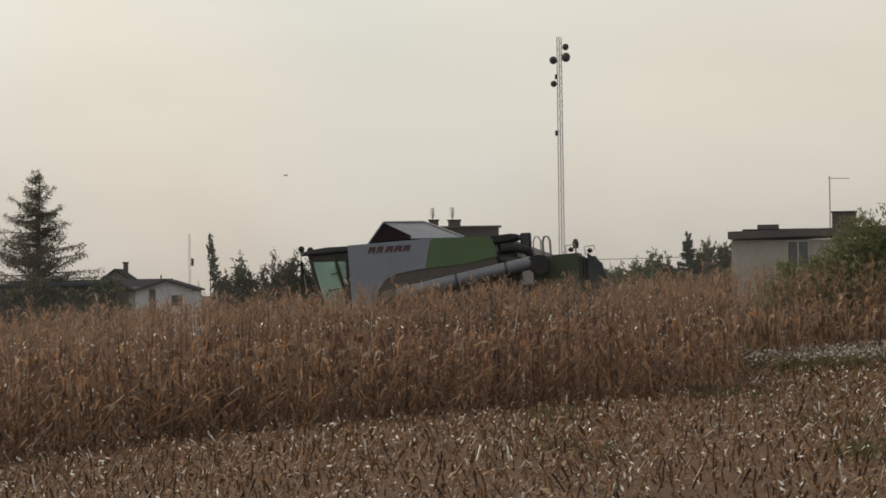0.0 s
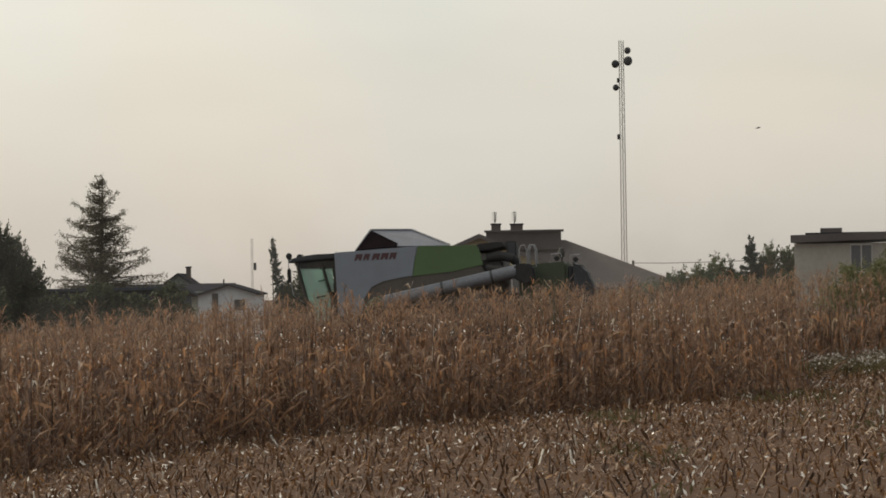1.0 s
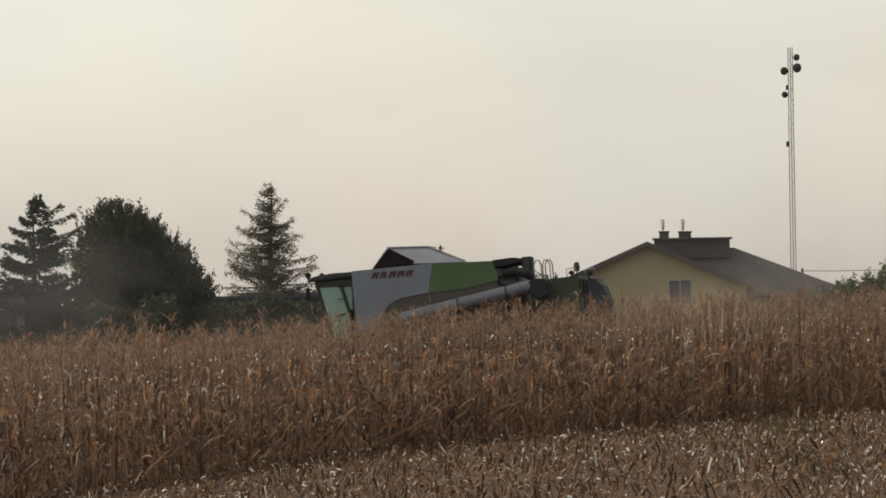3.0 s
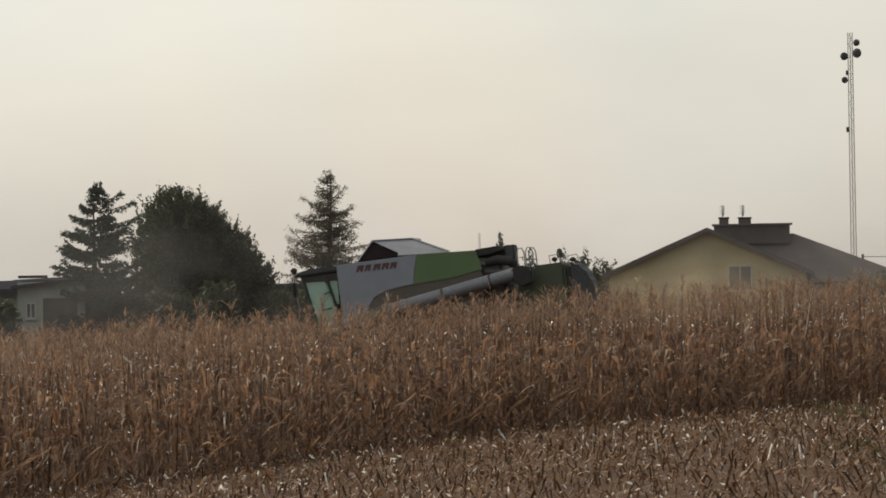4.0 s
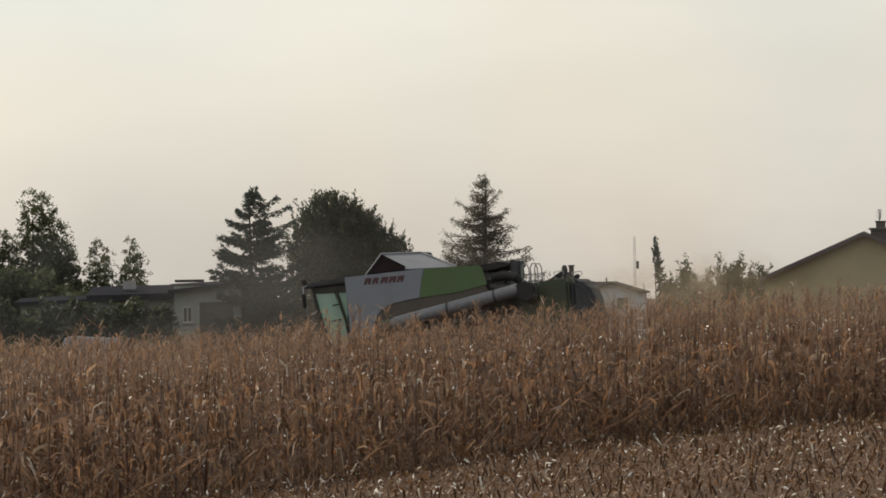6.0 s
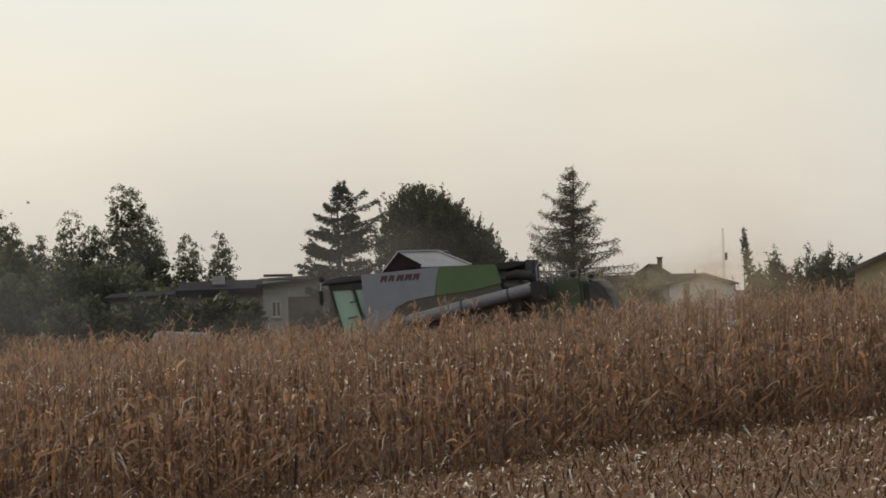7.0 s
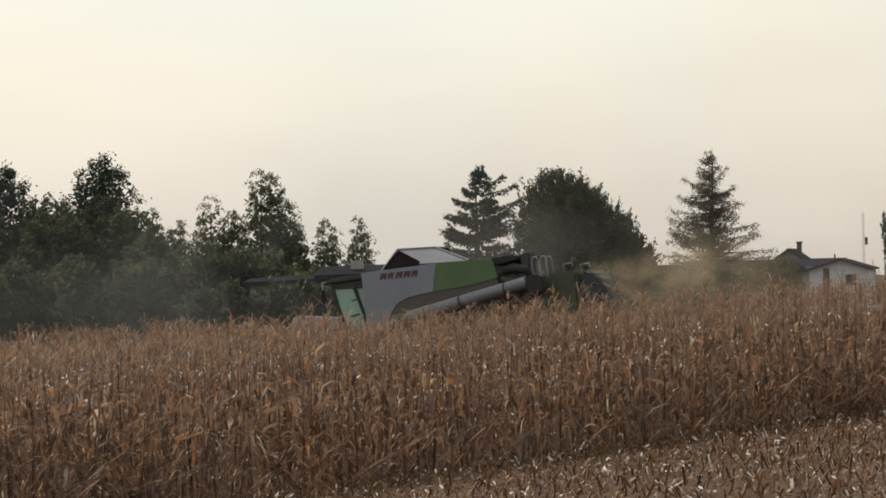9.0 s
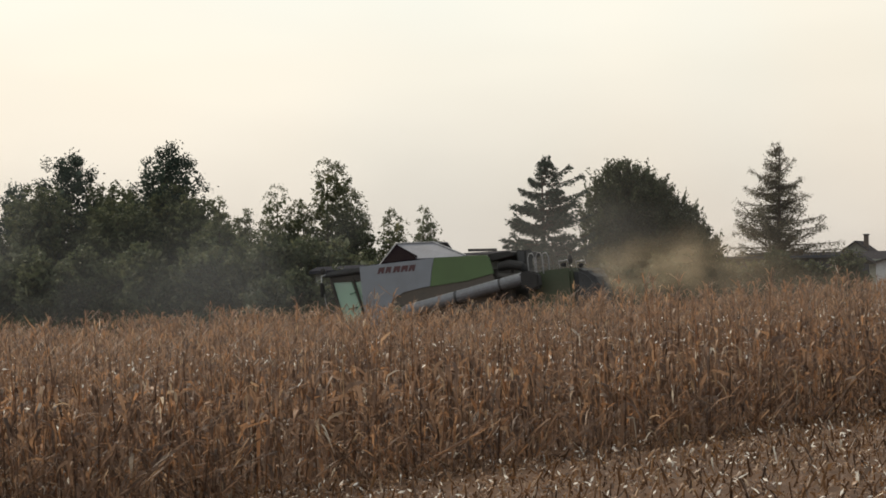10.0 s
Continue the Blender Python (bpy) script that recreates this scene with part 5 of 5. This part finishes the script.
def dark_barn():
    x0 = -22.2
    g = gz(x0)
    b = thing("dark_barn", Matrix.Translation((x0, 168.0, g)), "long low barn clad in blue-grey boards", "barn")
    part("wall", boxes((-4.3, 4.6, 0, 6, -0.2, 2.6 - g)), M["board"], b, "blue-grey boarded wall")
    for k in range(22):
        x = -4.25 + 0.41 * k
        part("board", boxes((x, x + 0.36, -0.03, 0.0, 0.1, 2.92 - g)), M["board"], b)
    part("roof", slab([(-4.6, -0.4, 3.1 - g), (4.9, -0.4, 3.1 - g), (4.9, 6.4, 2.75 - g), (-4.6, 6.4, 2.75 - g)], 0.14), M["board"], b)


dark_barn()


def parked_van():
    g = gz(-35)
    z = lambda w: w - g
    v = thing("parked_van", pose(-35.0, 135.6, g, 0, 0, 10), "pale blue panel van parked beyond the corn", "van")
    part("body", prism([(-1.6, 0.4), (1.7, 0.4), (1.75, 1.2), (1.3, 1.35), (0.9, z(0.95)), (-1.5, z(1.08)), (-1.62, z(0.9))], -0.9, 0.9, 0.08), M["carpaint"], v, "pale blue van body")
    part("side_glass", prism([(0.3, 1.4), (1.15, 1.4), (0.85, z(0.75)), (0.3, z(0.75))], -0.915, -0.905), M["pane"], v, "dark cab window")
    for x in (-1.0, 1.1):
        for y in (-0.8, 0.8):
            w = part("wheel", wheel_mesh([(0.16, -0.1), (0.3, -0.1), (0.33, -0.06), (0.33, 0.06), (0.3, 0.1), (0.16, 0.1)], 16), M["black"], v)
            w.location = (x, y, 0.33)


parked_van()


def lattice_mast():
    X, Y = 12.6, 329.8
    g = gz(X)
    m = thing("lattice_mast", Matrix.Translation((X, Y, g)), "tall slim grey lattice radio mast with dish antennas", "mast")
    H, w = 29.1 - g, 0.27
    corners = [(w * math.cos(TAU * k / 3 + 0.5), w * math.sin(TAU * k / 3 + 0.5)) for k in range(3)]
    for cx, cy in corners:
        part("mast_leg", tube(bmesh.new(), [(cx * 1.25, cy * 1.25, 0), (cx, cy, H)], 0.045, 6), M["galv"], m)
    n = 46
    for k in range(3):
        a, b = corners[k], corners[(k + 1) % 3]
        bm = bmesh.new()
        for i in range(n):
            z0, z1 = H * i / n, H * (i + 1) / n
            s0, s1 = 1.25 - 0.25 * i / n, 1.25 - 0.25 * (i + 1) / n
            p, q = (a, b) if i % 2 else (b, a)
            tube(bm, [(p[0] * s0, p[1] * s0, z0), (q[0] * s1, q[1] * s1, z1)], 0.018, 3, False)
            tube(bm, [(a[0] * s0, a[1] * s0, z0), (b[0] * s0, b[1] * s0, z0)], 0.016, 3, False)
        part("bracing", bm, M["galv"], m)
    for dx, zz, r in ((-0.62, 26.6, 0.42), (0.62, 28.0, 0.36), (0.66, 26.9, 0.5), (-0.6, 24.1, 0.34)):
        d = part("dish_antenna", wheel_mesh([(0.0, -0.16), (r * 0.6, -0.12), (r, 0.0), (r, 0.14), (0.0, 0.2)], 18), M["grey"], m, "grey drum antenna")
        d.matrix_basis = pose(dx, -0.2, zz - g, 0, 0, 25 if dx < 0 else -35)
        part("antenna_arm", tube(bmesh.new(), [(-dx * 0.3, 0.2, 0), (-dx * 0.8, 0.2, 0)], 0.04, 5), M["galv"], d)
    part("equipment_box", boxes((-0.5, -0.25, -0.25, 0.05, 24.6 - g, 25.1 - g), bevel=0.02), M["grey"], m)
    part("equipment_box", boxes((-0.55, -0.25, -0.25, 0.05, 18.6 - g, 19.15 - g), bevel=0.02), M["grey"], m)
    g = gz(-17)
    p = thing("small_antenna_mast", Matrix.Translation((-17.05, 209.3, g)), "thin lattice antenna mast among the sheds", "mast")
    Hs = 6.45 - g
    for cx, cy in ((-0.07, 0), (0.07, 0), (0, 0.1)):
        part("mast_leg", tube(bmesh.new(), [(cx, cy, 0), (cx, cy, Hs)], 0.008, 5), M["grey"], p)
    bm = bmesh.new()
    for i in range(int(Hs / 0.25)):
        tube(bm, [(-0.07, 0, i * 0.25), (0.07, 0, i * 0.25 + 0.25)], 0.006, 3, False)
    part("bracing", bm, M["grey"], p)
    part("antenna", boxes((0.1, 0.28, -0.05, 0.05, 4.3 - g, 4.8 - g)), M["grey"], p)
    # overhead wire on two poles
    w = thing("utility_line", Matrix.Translation((8.0, 200.0, gz(8))), "thin overhead wire on wooden poles", "wire")
    zz = 4.32 - gz(8)
    part("wire", tube(bmesh.new(), [(0.2, 0, zz), (2.2, 0, zz - 0.04), (4.4, 0, zz - 0.02), (11, 0, zz + 0.1)], 0.02, 4), M["dark"], w)
    for x in (0.2, 11.0):
        part("pole", tube(bmesh.new(), [(x, 0, -0.2), (x, 0, zz + 0.15)], [0.12, 0.08], 8), M["bark"], w)


lattice_mast()


def weeds():
    rng = np.random.default_rng(17)
    n = 1050
    x, y = rng.uniform(6.2, 15, n), rng.uniform(66, 80, n)
    k = (y > 71 + 1.5 * np.sin(x)) & (x > 6.3 + 0.06 * (y - 64))
    x, y = x[k], y[k]
    P = np.repeat(np.stack([x, y, ground_z(x)], 1), 12, 0)
    P += rng.normal(0, 1, P.shape) * (0.16, 0.16, 0)
    stems = P + np.stack([np.zeros(len(P)), np.zeros(len(P)), rng.uniform(0.02, 0.36, len(P))], 1)
    P[:, 2] += rng.uniform(0.26, 0.5, len(P))
    P = P[::2]
    v, f = leaves(rng, P, 0.055, 0.0, 1.3)
    tagged(new("white_weeds", raw_mesh("white_weeds", v, f, M["weed"])), "pale fluffy seeding weeds at the field edge", "weeds", kind="stuff")
    n = 420
    x, y = rng.uniform(1.5, 9, n), rng.uniform(34, 66, n)
    k = np.sin(x * 1.3) + np.sin(y * 0.55 + x) > 0.75
    x, y = x[k], y[k]
    P = np.repeat(np.stack([x, y, ground_z(x)], 1), 14, 0) + rng.normal(0, 1, (len(x) * 14, 3)) * (0.18, 0.18, 0)
    P[:, 2] += rng.uniform(0.03, 0.2, len(P))
    v, f = leaves(rng, np.concatenate([P, stems]), 0.035, -1.2, 4.5)
    tagged(new("grass_tufts", raw_mesh("grass_tufts", v, f, M["grass"])), "small green grass tufts in the stubble", "grass", kind="stuff")


weeds()


# ---- dust, haze veils and birds ----
def puff_mesh(rng):
    """A bulged, ragged veil for dust and painted haze, radius 1, standing upright."""
    V, F, n = [(0, -0.12, 0)], [], 20
    for j, r in enumerate((0.35, 0.7, 1.0)):
        for k in range(n):
            a = TAU * k / n
            q = r * (1 if j < 2 else rng.uniform(0.95, 1.05))
            V.append((q * math.cos(a), -0.12 * (1 - r * r) + rng.normal(0, 0.015), q * math.sin(a)))
    T = [(0, 1 + k, 1 + (k + 1) % n) for k in range(n)]
    for j in range(2):
        for k in range(n):
            a, b = 1 + j * n + k, 1 + j * n + (k + 1) % n
            F.append((a, a + n, b + n, b))
    return raw_mesh("dust_haze_puff", np.array(V), [np.array(T), np.array(F)], M["dust"])


PUFFS = []


def dust():
    rng = np.random.default_rng(23)
    d = thing("dust_cloud", Matrix.Translation((5, 84, 0)), "thin tan dust cloud drifting behind the combine", "dust")
    meshes = [puff_mesh(rng) for _ in range(4)]
    for me in meshes[2:]:
        me.materials[0] = M["faint_dust"]
    for i in range(5):
        o = new("puff", meshes[i % 2 + (2 if i > 2 else 0)])
        o.parent = d
        sx, sz = 1.35 + 0.5 * i, 1.0 + 0.2 * min(i, 3)
        o.scale = (sx, 1, sz)
        q = (1.55 * i - 0.8 + rng.uniform(-0.3, 0.3), -1.2 + 0.6 * i, 2.8 + 0.2 * min(i, 2) - 0.35 * max(0, i - 2) + rng.uniform(-0.2, 0.2))
        o.location = q
        PUFFS.append((o, q))
    return d


DUST = dust()


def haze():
    """Thin veil sheets between corn and village that paint in haze, plus low dust."""
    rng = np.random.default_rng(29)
    d = thing("haze_veils", Matrix.Translation((-15, 118, gz(-15))), "thin veil sheets painting haze and low dust over the field", "dust")
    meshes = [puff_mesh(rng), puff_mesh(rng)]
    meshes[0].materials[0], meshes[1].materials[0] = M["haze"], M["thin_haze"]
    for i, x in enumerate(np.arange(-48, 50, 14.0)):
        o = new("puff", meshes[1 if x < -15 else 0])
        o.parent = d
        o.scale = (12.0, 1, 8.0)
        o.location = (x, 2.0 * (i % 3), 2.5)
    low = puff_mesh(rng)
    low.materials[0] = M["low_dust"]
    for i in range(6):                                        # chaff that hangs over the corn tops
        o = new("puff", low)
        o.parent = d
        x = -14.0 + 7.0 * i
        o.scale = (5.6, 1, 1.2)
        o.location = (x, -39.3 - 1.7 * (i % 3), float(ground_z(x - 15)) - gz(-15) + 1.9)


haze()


def bird(label):
    b = thing("bird", pose(0, 50, 9), label, "bird")
    part("body", tube(bmesh.new(), [(0.11, 0, 0), (0.06, 0, 0.01), (-0.02, 0, 0), (-0.09, 0, 0), (-0.15, 0, 0)], [0.008, 0.022, 0.028, 0.014, 0.006], 8), M["black"], b)
    ws = []
    for s in (1, -1):
        bm = bmesh.new()
        vs = [bm.verts.new(p) for p in ((0.05, 0, 0), (0.04, s * 0.1, 0.02), (-0.05, s * 0.2, 0.03), (-0.04, s * 0.09, 0.012), (-0.04, 0, 0))]
        f = bm.faces.new(vs)
        r = bmesh.ops.extrude_face_region(bm, geom=[f])
        for v in r["geom"]:
            if isinstance(v, bmesh.types.BMVert):
                v.co.z += 0.006
        ws.append(part("wing", bm, M["black"], b))
    for k in b.children:
        k.data.transform(Matrix.Scale(0.36, 4))
    return b, ws


BIRDS = [bird("small dark swallow in flight"), bird("small dark swallow in flight")]


# ---- movement ----
def motions():
    heading = 175.5
    walk(COMBINE_OB, [(t, pose(x, y, z, 0.25 * math.sin(2.1 * t), pitch, heading)) for t, x, y, z, pitch in COMBINE])
    for e, x, y, r in WHEELS:
        rows = []
        step = 0.25
        for i in range(int(10 / step) + 1):
            t = i * step
            rows.append((t, pose(x, y, r, 0, math.degrees(2.04 * t / r), 0)))
        walk(e, rows)
    walk(DUST, [(t, pose(x + 5.1 - 0.05 * t, y + 0.6, z + (-2.3 + 0.44 * t if t < 5 else -0.1 + 0.09 * (t - 5)))) for t, x, y, z, _ in COMBINE])
    for i, (o, q) in enumerate(PUFFS):
        s = o.scale.copy()
        rows = []
        for t in range(0, 11, 2):
            k = (t + i * 1.3)
            rows.append((t, pose(q[0] + 0.25 * math.sin(k * 0.9), q[1], q[2] + 0.12 * math.sin(k * 1.1 + i), 0, 5 * math.sin(k), 0)))
        walk(o, rows)
        o.scale = s
    # bird one crosses quickly; bird two lingers far off
    one = [(0.0, -2.76, 55, 4.55), (0.3, -1.0, 55, 4.9), (0.6, 1.3, 55, 5.1), (1.0, 4.5, 55, 5.35), (1.2, 6.5, 55, 5.75), (1.6, 10.5, 55, 6.4), (10.0, 90, 70, 14)]
    two = [(0.0, -36, 58, 3), (6.5, -27.5, 62.5, 3.4), (7.0, -20.3, 64.9, 4.66), (7.5, -11.8, 67, 7.3), (7.9, -6.0, 68, 12.5), (10.0, 14, 68, 30)]
    for (b, ws), rows, sd in ((BIRDS[0], one, 0), (BIRDS[1], two, 1)):
        walk(b, [(t, pose(x, y, z, 0, -8, 0)) for t, x, y, z in rows])
        for s, w in zip((1, -1), ws):
            walk(w, [(0.1 * i, pose(0, 0, 0, s * 34 * math.sin(0.1 * i * 19 + sd), 0, 0)) for i in range(101)])


motions()
